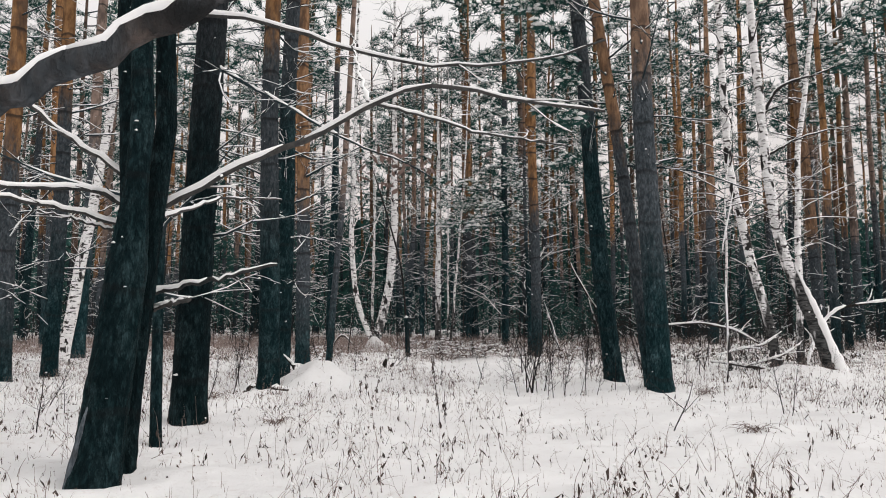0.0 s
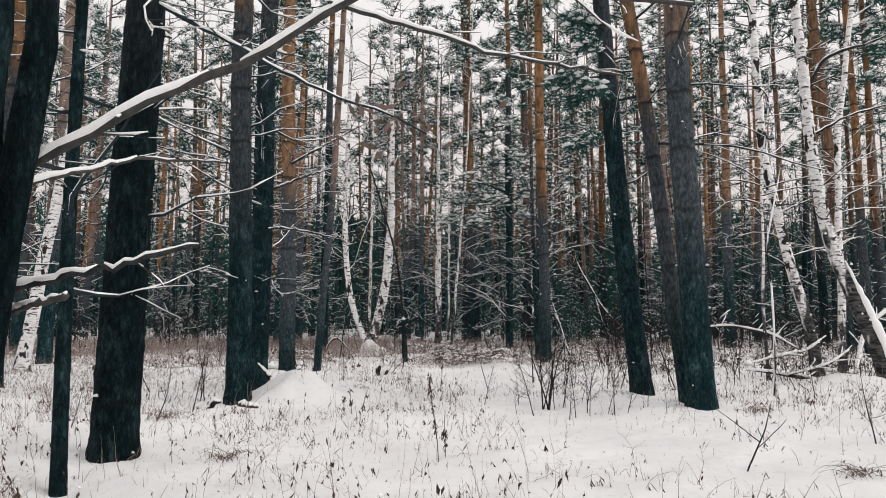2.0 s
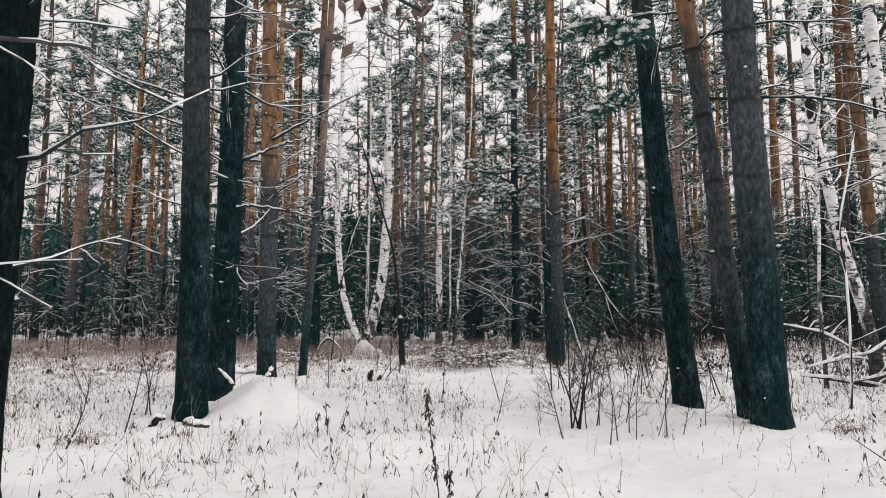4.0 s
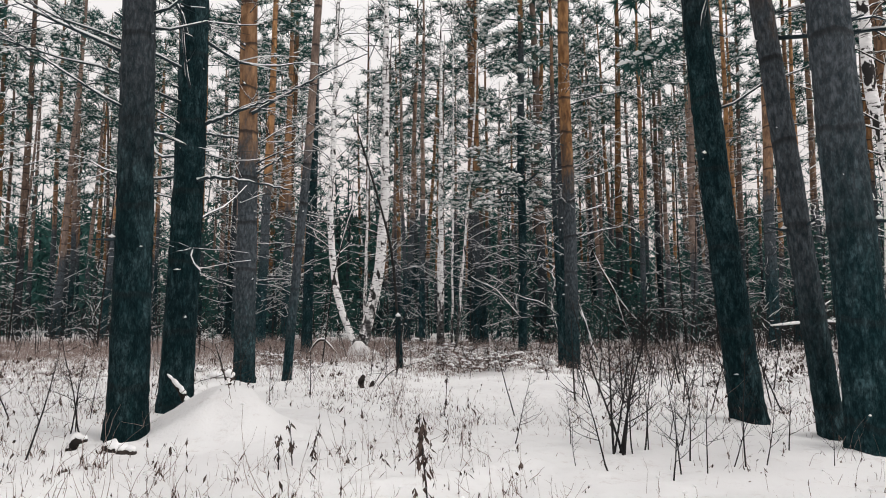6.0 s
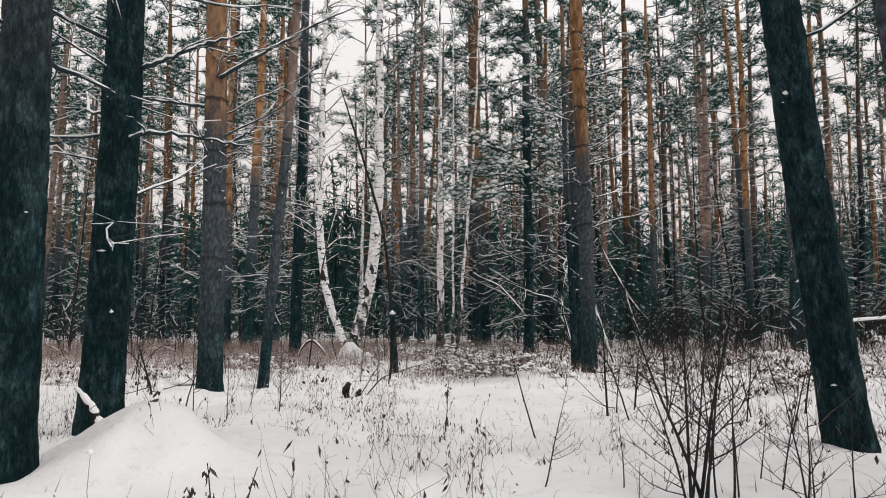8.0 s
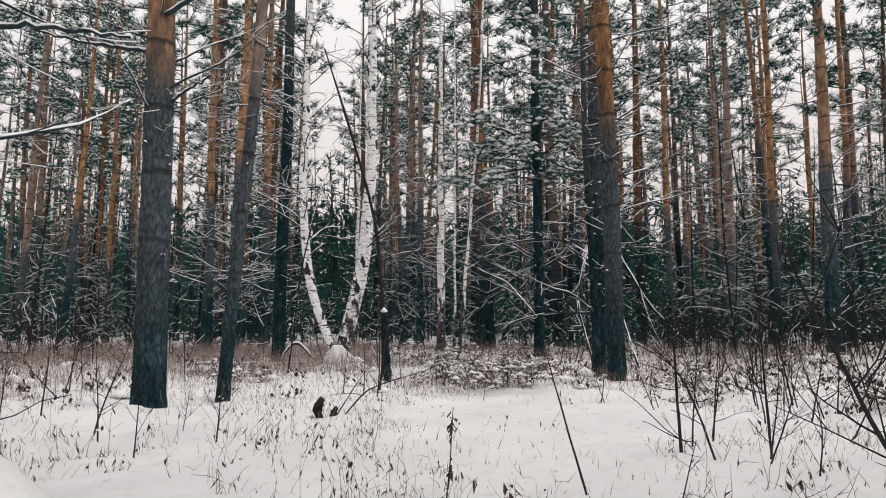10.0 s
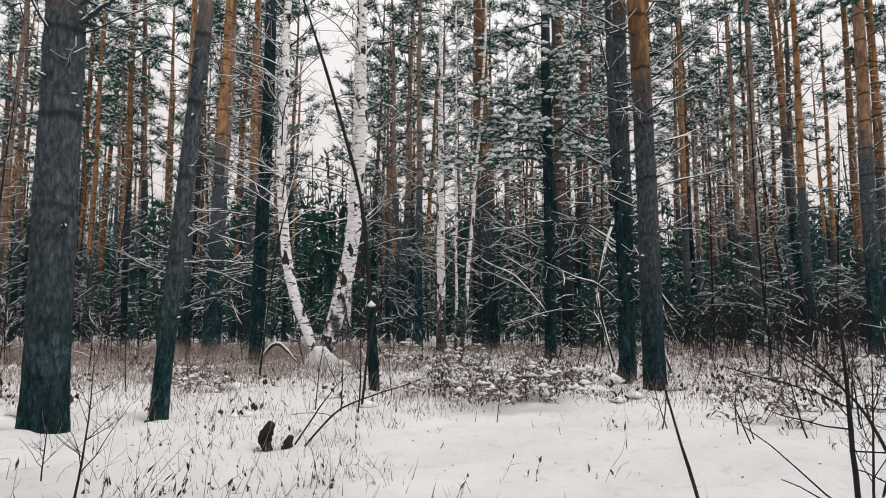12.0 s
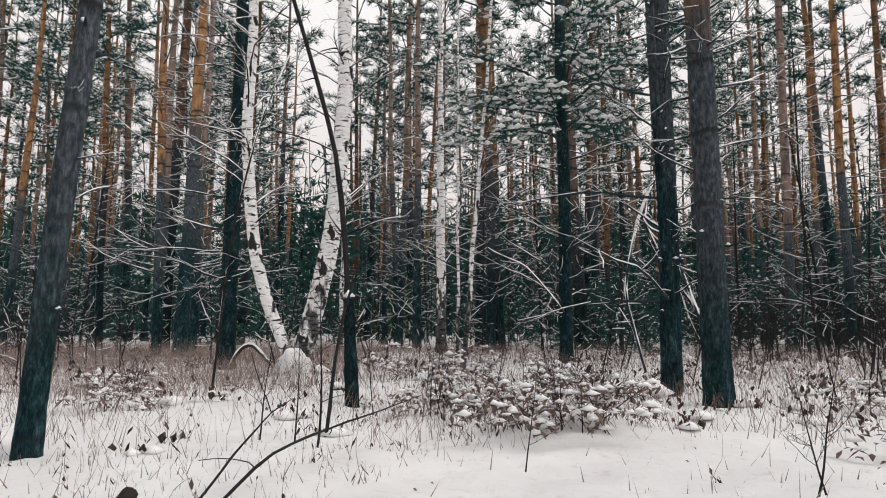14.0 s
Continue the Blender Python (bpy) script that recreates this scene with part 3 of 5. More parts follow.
def forked_pine():
    x, y = -1.95, 3.8
    root = thing("forked_pine", x, y, gz(x, y), "cluster of dark pine stems with thick snow-laden limbs", "pine tree", NEAR)
    TREES.append((x, y))

    def front(z):
        z = np.asarray(z, float)
        return np.stack((np.interp(z, (0, 1, 1.4, 2.15, 2.9, 14), (0.0, 0.05, 0.062, 0.06, -0.025, -0.3)), -0.14 + 0.1 * np.minimum(z, 4), z), -1)

    def behind(z):
        z = np.asarray(z, float)
        return np.stack((np.interp(z, (0, 1.3, 2.2, 3.0, 13), (0.0, 0.05, 0.1, 0.03, -0.2)), 0.14 + 0.08 * np.minimum(z, 4), z), -1)

    def third(z):
        z = np.asarray(z, float)
        return np.stack((np.interp(z, (0, 1.3, 2.2, 3.0, 13), (-0.05, -0.06, -0.16, -0.26, -0.9)), 0.15 + 0.09 * np.minimum(z, 4), z), -1)
    bark(part("trunk", trunk_mesh(front, 0.14, 14, 71, 34, 0.05, 0.07, 0.2, swell=0.6), root), 6.0, 0.6)
    bark(part("trunk", trunk_mesh(behind, 0.145, 13, 73, 28, 0.06, 0.06, 0.25), root), 6.0, 0.42)
    bark(part("trunk", trunk_mesh(third, 0.125, 13, 74, 28, 0.06, 0.06, 0.25), root), 6.0, 0.42)
    rng = np.random.default_rng(72)
    part("bark_snow", snow_flecks(front, 0.2, rng, 22, 0.2, 3.5), root, kind="stuff")
    s = Soup()
    zs = np.linspace(-0.1, 0.42, 9)
    s.tube(np.stack((-0.1 + 0.16 * zs, -0.2 + 0.02 * zs, zs), -1), (0.04, 0.038, 0.034, 0.036, 0.03, 0.026, 0.022, 0.016, 0.006), 9)
    bark(part("broken_stem", s.mesh("broken_stem", PINE), root, None, "grey splintered dead stem"), 1.3, 2.2)
    for pts, r0, r1, tw in (
            (((-2.02, 4.2, 1.6), (-1.64, 4.15, 1.79), (-1.25, 4.1, 2.0), (-0.78, 4.05, 2.13), (-0.48, 3.9, 2.3), (-0.12, 3.8, 2.39), (0.4, 3.7, 2.26), (0.95, 3.6, 2.14)), 0.028, 0.009, 7),
            (((-0.48, 3.9, 2.3), (-0.2, 4.0, 2.26), (0.3, 4.1, 2.15), (0.85, 4.2, 2.1)), 0.014, 0.005, 5),
            (((-0.48, 3.9, 2.3), (-0.56, 4.0, 2.55), (-0.62, 4.1, 2.85)), 0.012, 0.005, 3),
            (((-2.0, 4.25, 3.05), (-1.83, 4.3, 3.1), (-1.22, 4.3, 3.03), (-0.74, 4.3, 2.84), (-0.26, 4.3, 2.72), (0.26, 4.3, 2.69), (0.7, 4.3, 2.75), (1.15, 4.3, 2.9)), 0.022, 0.007, 8),
            (((-2.08, 4.2, 1.08), (-1.61, 4.15, 1.16), (-1.08, 4.1, 1.28)), 0.024, 0.01, 1),
            (((-1.98, 4.1, 0.96), (-1.88, 4.1, 0.99), (-1.62, 4.05, 1.06)), 0.02, 0.015, 0),
            (((-2.02, 4.25, 1.58), (-1.91, 4.4, 1.66), (-1.67, 4.8, 1.86), (-1.29, 5.0, 1.88)), 0.018, 0.006, 4),
            (((-2.12, 4.2, 1.66), (-2.2, 4.1, 1.75), (-2.3, 4.0, 1.77), (-2.64, 3.7, 1.72), (-3.1, 3.5, 1.7)), 0.024, 0.01, 3),
            (((-2.14, 4.2, 1.55), (-2.42, 3.9, 1.63), (-2.56, 3.6, 1.63), (-3.0, 3.2, 1.66)), 0.02, 0.008, 3),
            (((-2.14, 4.2, 1.5), (-2.4, 4.05, 1.58), (-2.6, 4.0, 1.62)), 0.014, 0.006, 2),
            (((-2.1, 4.2, 1.86), (-2.43, 4.0, 2.1), (-2.59, 3.8, 2.26), (-3.0, 3.6, 2.5)), 0.022, 0.009, 3),
            (((-2.08, 4.1, 1.84), (-2.02, 4.0, 1.92), (-1.98, 3.95, 2.08)), 0.016, 0.006, 0)):
        r0 = r0 * 0.85
        shaped_limb(root, x, y, pts, r0, r1, int(abs(pts[-1][0]) * 1000) + tw, tw, thick=r0 * 1.0, wood=LIMB)
    w, g, s = FOREST_CROWNS[1]
    ob = part("crown", g, root, Matrix.Translation((-0.3, 0.6, 7.5)), kind="stuff")
    part("bough", w, ob, Matrix.Identity(4), kind="stuff")
    part("crown_snow", s, ob, Matrix.Identity(4), kind="stuff")


forked_pine()
LC = shaped_limb(tree_a, -2.38, 6.04, ((-2.33, 6.0, 3.5), (-2.1, 5.9, 3.29), (-1.47, 5.6, 2.9), (-1.13, 5.5, 2.66), (-0.65, 5.3, 2.37), (-0.3, 5.2, 2.25), (-0.1, 5.15, 2.1)), 0.02, 0.006, 31, 9)
shaped_limb(tree_a, -2.38, 6.04, ((-2.3, 6.0, 1.1), (-2.24, 5.88, 1.12), (-2.2, 5.8, 1.14)), 0.012, 0.006, 32, 0)


SIDE_PINE, _ = add_pine(-2.3, 1.0, 0.0, 0, 0.24, 3.0, 18, "pine beside the way with a snow-covered limb", limbs=5, low=3.6, high=7.0)
bark(shaped_limb(SIDE_PINE, -2.3, 1.0, ((-2.25, 1.0, 0.56), (-1.4, 0.98, 0.95), (-0.72, 0.967, 1.262), (-0.41, 0.951, 1.408), (-0.12, 0.93, 1.55), (0.12, 0.9, 1.7)), 0.031, 0.018, 33, 0, thick=0.024, wood=PINE, m=64), 0.9, 0.8)


def withered_leaves(parent):
    rng = np.random.default_rng(77)
    s = Soup()
    for _ in range(70):
        c = np.array((-0.35, 5.25, 2.2)) + rng.normal(0, 1, 3) * (0.2, 0.08, 0.09)
        d, u = rng.normal(0, 1, 3), rng.normal(0, 1, 3)
        d, u = d / np.linalg.norm(d) * 0.05, u / np.linalg.norm(u) * 0.022
        s.add((c - d, c + u, c + d, c - u), ((0, 1, 2, 3),))
    part("leaf_tuft", s.mesh("leaf_tuft", LEAF, False), parent, Matrix.Identity(4), "tuft of pale brown withered leaves", "stuff")


withered_leaves(LC)


# ---- birches ----
def birch(x, y, bends, dia, seed, label, height=13.0, twigs=26, foot=0.0):
    """A birch whose stem bends through (height, sideways) pairs; beyond the last it goes on straight."""
    rng = np.random.default_rng(seed)
    root = thing("birch_tree", x, y, gz(x, y), label, "birch tree", "slender birches among the pines")
    TREES.append((x, y))
    bz = np.array([-1.0, 0.0] + [b[0] for b in bends] + [height + 1])
    bx = np.array([0.0, 0.0] + [b[1] for b in bends])
    slope = 0.5 * (bx[-1] - bx[-2]) / (bz[-2] - bz[-3])
    bx = np.append(bx, bx[-1] + np.clip(slope, -0.1, 0.1) * (bz[-1] - bz[-2]))
    bx[0] = -bx[2] / bz[2]

    def axis(z):
        z = np.asarray(z, float)
        x = sum(np.interp(z + d, bz, bx) for d in (-0.45, -0.3, -0.15, 0.0, 0.15, 0.3, 0.45)) / 7
        return np.stack((x + 0.012 * np.sin(z * 3.1 + seed), 0.03 * np.sin(z * 0.8 + seed), z), -1)
    ob = part("trunk", trunk_mesh(axis, dia, height, seed, 16, 0.12, 0.02, 0.35, BIRCH, 0.2, 0.75), root)
    ob["bark_line"] = foot
    for k in range(twigs):
        w, s = Soup(), Soup()
        z = rng.uniform(1.8, height - 1)
        limb_into(w, s, rng, axis(z), rng.uniform(0, 6.28), rng.uniform(0.4, 0.9), rng.uniform(0.6, 1.7), 0.012, 5, 6, 4, 0.008, -0.12)
        ob = part("branch", w.mesh("branch", SHRUB), root)
        if s.v:
            part("branch_snow", s.mesh("branch_snow", SNOW), ob, kind="stuff")
    q = Soup()
    for z in np.arange(0.4, 5, 0.09):
        if rng.random() < 0.3:
            q.blob(axis(z) + np.array((rng.normal(0, 0.25) * dia, -dia * 0.46, 0)), dia * 0.14, dia * 0.08, 0.03, rng, 6)
    part("bark_snow", q.mesh("bark_snow", SNOW), root, kind="stuff")
    return root, axis


birch(-1.98, 18.75, ((0.5, -0.26), (1.0, -0.45), (2.0, -0.68), (3.0, -0.75), (5.0, -0.71)), 0.165, 101, "curved white birch rising from a snow heap", foot=-1.0, twigs=60)
birch(-2.1, 19.1, ((1.0, 0.3), (2.0, 0.48), (3.0, 0.58), (4.0, 0.62), (6.0, 0.6)), 0.26, 102, "white birch with black-marked bark on a snow heap", foot=-0.6, twigs=60)
birch(-0.2, 26.0, ((6.0, 0.0),), 0.24, 103, "straight birch with pale speckled bark", twigs=50)
birch(0.18, 24.0, ((6.0, 0.03),), 0.07, 104, "thin straight birch with white bark")
birch(0.25, 22.0, ((6.0, 0.52),), 0.09, 105, "thin leaning birch with a snow-coated stem")
SLOPED, sloped_axis = birch(6.42, 10.6, ((1.1, -0.36), (2.15, -0.76), (4.0, -0.93), (6.2, -1.03)), 0.2, 107, "birch with a dark rough foot and a snow-covered sloping base", foot=0.4)
birch(6.4, 12.3, ((0.8, -0.1), (3.0, -0.57), (4.15, -0.74), (7.0, -0.8)), 0.19, 106, "white birch leaning out of a snowy clump", foot=0.1)
birch(7.15, 12.8, ((1.8, 0.04), (4.1, 0.16), (7.3, 0.72)), 0.14, 110, "thin crooked birch with snowy bark", foot=-0.5)
birch(5.15, 11.5, ((1.3, 0.0), (3.4, 0.06), (5.0, 0.3)), 0.055, 108, "very thin birch stem crusted with snow", height=6.0, twigs=10)
birch(-8.25, 13.9, ((6.0, 0.76),), 0.24, 111, "white birch leaning among the pines", foot=-1.5)
birch(-3.4, 30.5, ((6.0, 0.06),), 0.14, 112, "distant thin birch with white bark")


def snow_drift(x, y, wide, high, seed):
    """Snow piled up between the two birch feet."""
    rng = np.random.default_rng(seed)
    u, th = np.meshgrid(np.linspace(0, 1, 13), np.arange(22) * 2 * np.pi / 22, indexing="ij")
    bump = 1 + 0.16 * np.sin(3 * th + 5 * u) + 0.1 * np.sin(5 * th - 7 * u + 1) + rng.normal(0, 0.08, u.shape)
    r = wide * bump * (0.15 + 0.85 * u ** 0.7) * (u > 0)
    v = np.stack((r * np.cos(th), r * np.sin(th), high * (1 - u ** 1.8) * (1 + 0.12 * np.sin(4 * th + 3) * u) - 0.06), -1).reshape(-1, 3)
    i, j = np.meshgrid(np.arange(12), np.arange(22), indexing="ij")
    k = (j + 1) % 22
    s = Soup()
    s.add(v, np.stack((i * 22 + j, (i + 1) * 22 + j, (i + 1) * 22 + k, i * 22 + k), -1).reshape(-1, 4))
    ob = tagged(new("snow_drift", s.mesh("snow_drift", SNOWG)), "heap of snow piled against birch feet", "snow heap")
    ob.matrix_basis = Matrix.Translation((x, y, gz(x, y)))


snow_drift(-2.03, 18.72, 0.22, 0.4, 79)
snow_drift(-1.86, 18.6, 0.15, 0.24, 80)


def sloping_snow(axis, dia):
    """The ridge of snow along the upper side of the sloping birch foot."""
    rng = np.random.default_rng(78)
    z = np.linspace(-0.1, 1.7, 22)
    p = axis(z) + np.array((dia * 0.42, -0.05, 0.02))
    s = Soup()
    s.tube(p, np.interp(z, (-0.1, 0.4, 1.2, 1.7), (0.13, 0.085, 0.055, 0.008)) * rng.uniform(0.75, 1.25, 22), 10)
    return s.mesh("trunk_snow", SNOW)


part("trunk_snow", sloping_snow(sloped_axis, 0.2), SLOPED)
for pts, r0, r1, seed in ((((5.45, 10.6, 4.25), (5.72, 10.55, 4.85), (6.0, 10.5, 5.0), (6.4, 10.5, 5.1), (6.85, 10.5, 5.3)), 0.035, 0.01, 34), (((5.55, 10.6, 3.7), (5.95, 10.5, 3.95), (6.5, 10.4, 4.1), (7.05, 10.4, 4.2)), 0.02, 0.006, 35)):
    shaped_limb(SLOPED, 0, 0, pts, r0, r1, seed, 6, 0.01, SHRUB)


# ---- the forest behind: pines built once and copied ----
def forest_prototype(seed, limbs=40, full=True):
    rng = np.random.default_rng(seed)
    root = thing("forest_pine", 0, 0, 0, "straight forest pine with snowy dead twigs", "pine tree", "pines of the forest behind")
    axis = make_axis(0, 0, seed)
    bark(part("trunk", trunk_mesh(axis, 0.25, 17, seed, 8, 0.9, 0.0, 0.3), root), 4.0, 1.0)
    w, s = Soup(), Soup()
    for k in range(limbs):
        z = 0.8 + 8.5 * (k + rng.random()) / limbs
        limb_into(w, s, rng, axis(z), rng.uniform(0, 6.28), rng.normal(0.22, 0.22), rng.uniform(0.3, 1.15), 0.011, 3 if full else 1, 5 if full else 4, 3, 0.008, 0.03, 3, 0.75)
    ob = part("deadwood", w.mesh("deadwood", TWIG), root, kind="stuff")
    part("limb_snow", s.mesh("limb_snow", SNOW), ob, Matrix.Identity(4), kind="stuff")
    w, g, s = FOREST_CROWNS[seed % 4]
    ob = part("crown", g, root, Matrix.Translation(Vector(axis(7.2))) @ Matrix.Scale(1.28, 4), kind="stuff")
    part("bough", w, ob, Matrix.Identity(4), kind="stuff")
    part("crown_snow", s, ob, Matrix.Identity(4), kind="stuff")
    return root


def pole_prototype(seed):
    rng = np.random.default_rng(seed)
    root = thing("young_tree", 0, 0, 0, "thin dark young tree with snow on its twigs", "young tree", "young trees of the understorey")
    axis = make_axis(rng.normal(0, 0.03), rng.normal(0, 0.004), seed)
    h = rng.uniform(5, 8)
    part("trunk", trunk_mesh(axis, 0.07, h, seed, 6, 0.8, 0.0, 0.2, SHRUB), root)
    w, s = Soup(), Soup()
    for k in range(34):
        z = 0.5 + (h - 0.8) * (k + rng.random()) / 34
        limb_into(w, s, rng, axis(z), rng.uniform(0, 6.28), rng.uniform(0.0, 0.7), rng.uniform(0.3, 1.1), 0.007, 2, 4, 3, 0.008, -0.03, 3, 0.75)
    ob = part("branchwork", w.mesh("branchwork", SHRUB), root, kind="stuff")
    part("twig_snow", s.mesh("twig_snow", SNOW), ob, Matrix.Identity(4), kind="stuff")
    return root


def plant(protos, count, seed, gap, inside, sizes, tilt):
    rng = np.random.default_rng(seed)
    first = set()
    n = tries = 0
    while n < count and tries < 60000:
        tries += 1
        x, y = inside(rng)
        if any((x - a) ** 2 + (y - b) ** 2 < gap * gap for a, b in TREES):
            continue
        TREES.append((x, y))
        ob = protos[n % len(protos)]
        m = pose(x, y, gz(x, y) - 0.05, rng.normal(0, tilt), rng.normal(0, tilt), rng.uniform(0, 360)) @ Matrix.Scale(rng.uniform(*sizes), 4)
        if ob.name in first:
            ob = copy_thing(ob, m)
        else:
            first.add(ob.name)
            ob.matrix_basis = m
        for c in ob.children:
            if "bark_line" in c:
                bark(c, float(rng.uniform(2.4, 8.5)), float(rng.uniform(0.6, 1.3)))
        n += 1


def in_view(x, y):
    return abs(x) < 0.72 * (y + 1) + 1.2


def open_lane(x, y):
    """Gaps in the canopy where the sky comes through."""
    return abs(x + 0.19 * (y - 6)) < 0.034 * (y - 6) + 0.3 or (y < 60 and abs(x - 0.58 * (y - 8)) < 0.04 * (y - 8)) or (x > 0.36 * (y - 6) and math.sin(7 * x + 3 * y) > 0.45) or (x < -0.42 * (y - 6) and math.sin(5 * x - 4 * y) > 0.4) or (0.03 * (y - 9) < x < 0.32 * (y - 9) and math.sin(6 * x + 5 * y) > 0.7)


def mid_place(rng):
    while True:
        x, y = rng.uniform(-34, 34), rng.uniform(13, 44)
        if in_view(x, y) and (y > 29 or abs(x) > 0.5 * y + 1.5) and not (y < 20 and abs(x) < 9) and not open_lane(x, y):
            return x, y


def far_place(rng):
    while True:
        x, y = rng.uniform(-50, 50), rng.uniform(44, 68)
        if in_view(x, y) and not open_lane(x, y):
            return x, y


def spruce_place(rng):
    while True:
        x, y = rng.uniform(-36, 38), rng.uniform(27, 58)
        if in_view(x, y):
            return x, y


def side_place(rng):
    while True:
        x, y = rng.uniform(-30, 30), rng.uniform(-16, 24)
        if not in_view(x, y) and abs(x) > 2.5 and (y < -3 or abs(x) > 5):
            return x, y


def pole_place(rng):
    while True:
        x, y = rng.uniform(-26, 28), rng.uniform(20, 46)
        if in_view(x, y) and not (y < 24 and abs(x) < 4) and not (abs(x + 4) < 3 and y < 30):
            return x, y


def young_spruce(seed):
    rng = np.random.default_rng(seed)
    root = thing("young_spruce", 0, 0, 0, "low dark green young spruce dusted with snow", "spruce", "young spruces under the pines")
    h = 4.4
    part("trunk", trunk_mesh(make_axis(0, 0, seed), 0.06, h, seed, 5, 1.2, 0.0, 0.2, SHRUB), root)
    w, g, s = Soup(), Soup(), Soup()
    for k in range(34):
        f = k / 33
        bough_into(w, g, s, rng, (0, 0, 0.15 + (h - 0.3) * f), rng.uniform(0, 6.28), 0.15, 0.2 + 1.15 * (1 - f) * rng.uniform(0.7, 1.1), 8, 0.3, 0.08, 0.2, 5, 0.012, 0.085)
    ob = part("crown", g.mesh("needles", NEEDLE, False), root, kind="stuff")
    part("bough", w.mesh("bough", TWIG), ob, kind="stuff")
    part("crown_snow", s.mesh("crown_snow", SNOW), ob, kind="stuff")
    return root


plant([forest_prototype(200 + i) for i in range(4)], 80, 5, 1.5, mid_place, (0.85, 1.25), 1.3)
plant([forest_prototype(215 + i, 22, False) for i in range(3)], 100, 9, 1.4, far_place, (0.9, 1.25), 1.3)
plant([forest_prototype(230, 22, False)], 22, 6, 2.6, side_place, (0.9, 1.2), 1.3)
plant([pole_prototype(260 + i) for i in range(4)], 76, 7, 0.8, pole_place, (0.7, 1.2), 3)
plant([young_spruce(280 + i) for i in range(3)], 80, 11, 0.9, spruce_place, (0.6, 1.3), 2)
plant([young_spruce(283)], 22, 13, 0.7, lambda rng: (rng.uniform(0.5, 9), rng.uniform(25, 38)), (0.5, 1.0), 2)



def far_woods():
    """The depth of the forest, past where single trees can be told apart."""
    rng = np.random.default_rng(8)
    w, g = Soup(), Soup()
    for _ in range(420):
        y = rng.uniform(66, 120)
        x = rng.uniform(-1, 1) * (0.8 * y + 6)
        h = rng.uniform(14, 20)
        w.tube(((x, y, -0.2), (x + rng.normal(0, 0.2), y, 6), (x + rng.normal(0, 0.4), y, h)), (0.17, 0.13, 0.03), 5, cap=False)
        for _ in range(26):
            tuft(g, (x + rng.normal(0, 1.1), y + rng.normal(0, 1.1), rng.uniform(7, h)), (0, 0, 0), 1.0, rng, 4, 0.09)
        for _ in range(38):
            tuft(g, (x + rng.normal(0, 1.8), y + rng.normal(0, 1.1), 12 * rng.random() ** 1.25), (0, 0, 0), 1.6, rng, 5, 0.1)
    tagged(new("far_trunks", w.mesh("far_trunks", TWIG)), "dim trunks deep in the forest", "far woods", kind="stuff")
    tagged(new("far_crowns", g.mesh("far_crowns", NEEDLE, False)), "dark needle crowns deep in the forest", "far woods", kind="stuff")


def thicket():
    """Bare undergrowth between the far trunks, with snow on its twigs."""
    rng = np.random.default_rng(12)
    w, s = Soup(), Soup()
    for _ in range(950):
        y = 19 + 40 * rng.random() ** 1.3
        x = rng.uniform(-1, 1) * (0.72 * y + 2)
        if y < 24 and abs(x) < 5.5 and rng.random() < 0.8:
            continue
        h = rng.uniform(0.6, 2.6) * (0.6 if y < 24 else 1)
        p = curve_pts((x, y, gz(x, y) - 0.05), rng.uniform(0, 6.28), 1.4, h, rng, 5, 0.18)
        w.tube(p, np.linspace(0.014, 0.004, 5), 3, cap=False)
        for _ in range(5):
            k = rng.integers(1, 4)
            q = curve_pts(p[k], rng.uniform(0, 6.28), rng.uniform(0.1, 0.9), h * rng.uniform(0.2, 0.45), rng, 4, 0.25)
            r = np.linspace(0.007, 0.003, 4)
            w.tube(q, r, 3, cap=False)
            snow_on(s, q, r, rng, 0.009, 3, 0.5)
    for _ in range(380):
        y = rng.uniform(22, 33)
        x = rng.uniform(0.24, 0.75) * y + rng.normal(0, 0.4) if rng.random() < 0.85 else -rng.uniform(0.28, 0.7) * y
        h = rng.uniform(0.7, 1.6)
        p = curve_pts((x, y, gz(x, y) - 0.05), rng.uniform(0, 6.28), 1.4, h, rng, 5, 0.14)
        w.tube(p, np.linspace(0.015, 0.004, 5), 3, cap=False)
        for _ in range(12):
            k = rng.integers(1, 5)
            q = curve_pts(p[k], rng.uniform(0, 6.28), rng.uniform(0.2, 1.1), h * rng.uniform(0.2, 0.5), rng, 4, 0.22)
            w.tube(q, np.linspace(0.008, 0.004, 4), 3, cap=False)
    tagged(new("undergrowth", w.mesh("undergrowth", SHRUB)), "bare dark undergrowth among far trunks", "undergrowth", kind="stuff")
    tagged(new("undergrowth_snow", s.mesh("undergrowth_snow", SNOW)), "snow on the undergrowth's twigs", "snow", kind="stuff")


far_woods()
thicket()


# ---- dry weeds in the snow ----
# stretches of clean snow: centre, half widths, share of weeds left
CLEAN = ((1.4, 13.0, 1.9, 1.5, 0.1), (-1.8, 9.2, 1.1, 1.3, 0.03), (0.9, 12.2, 1.2, 0.7, 0.35), (2.3, 7.0, 1.6, 2.0, 0.3), (-2.6, 12.6, 0.9, 0.8, 0.3), (0.5, 11.0, 1.0, 1.2, 0.4))


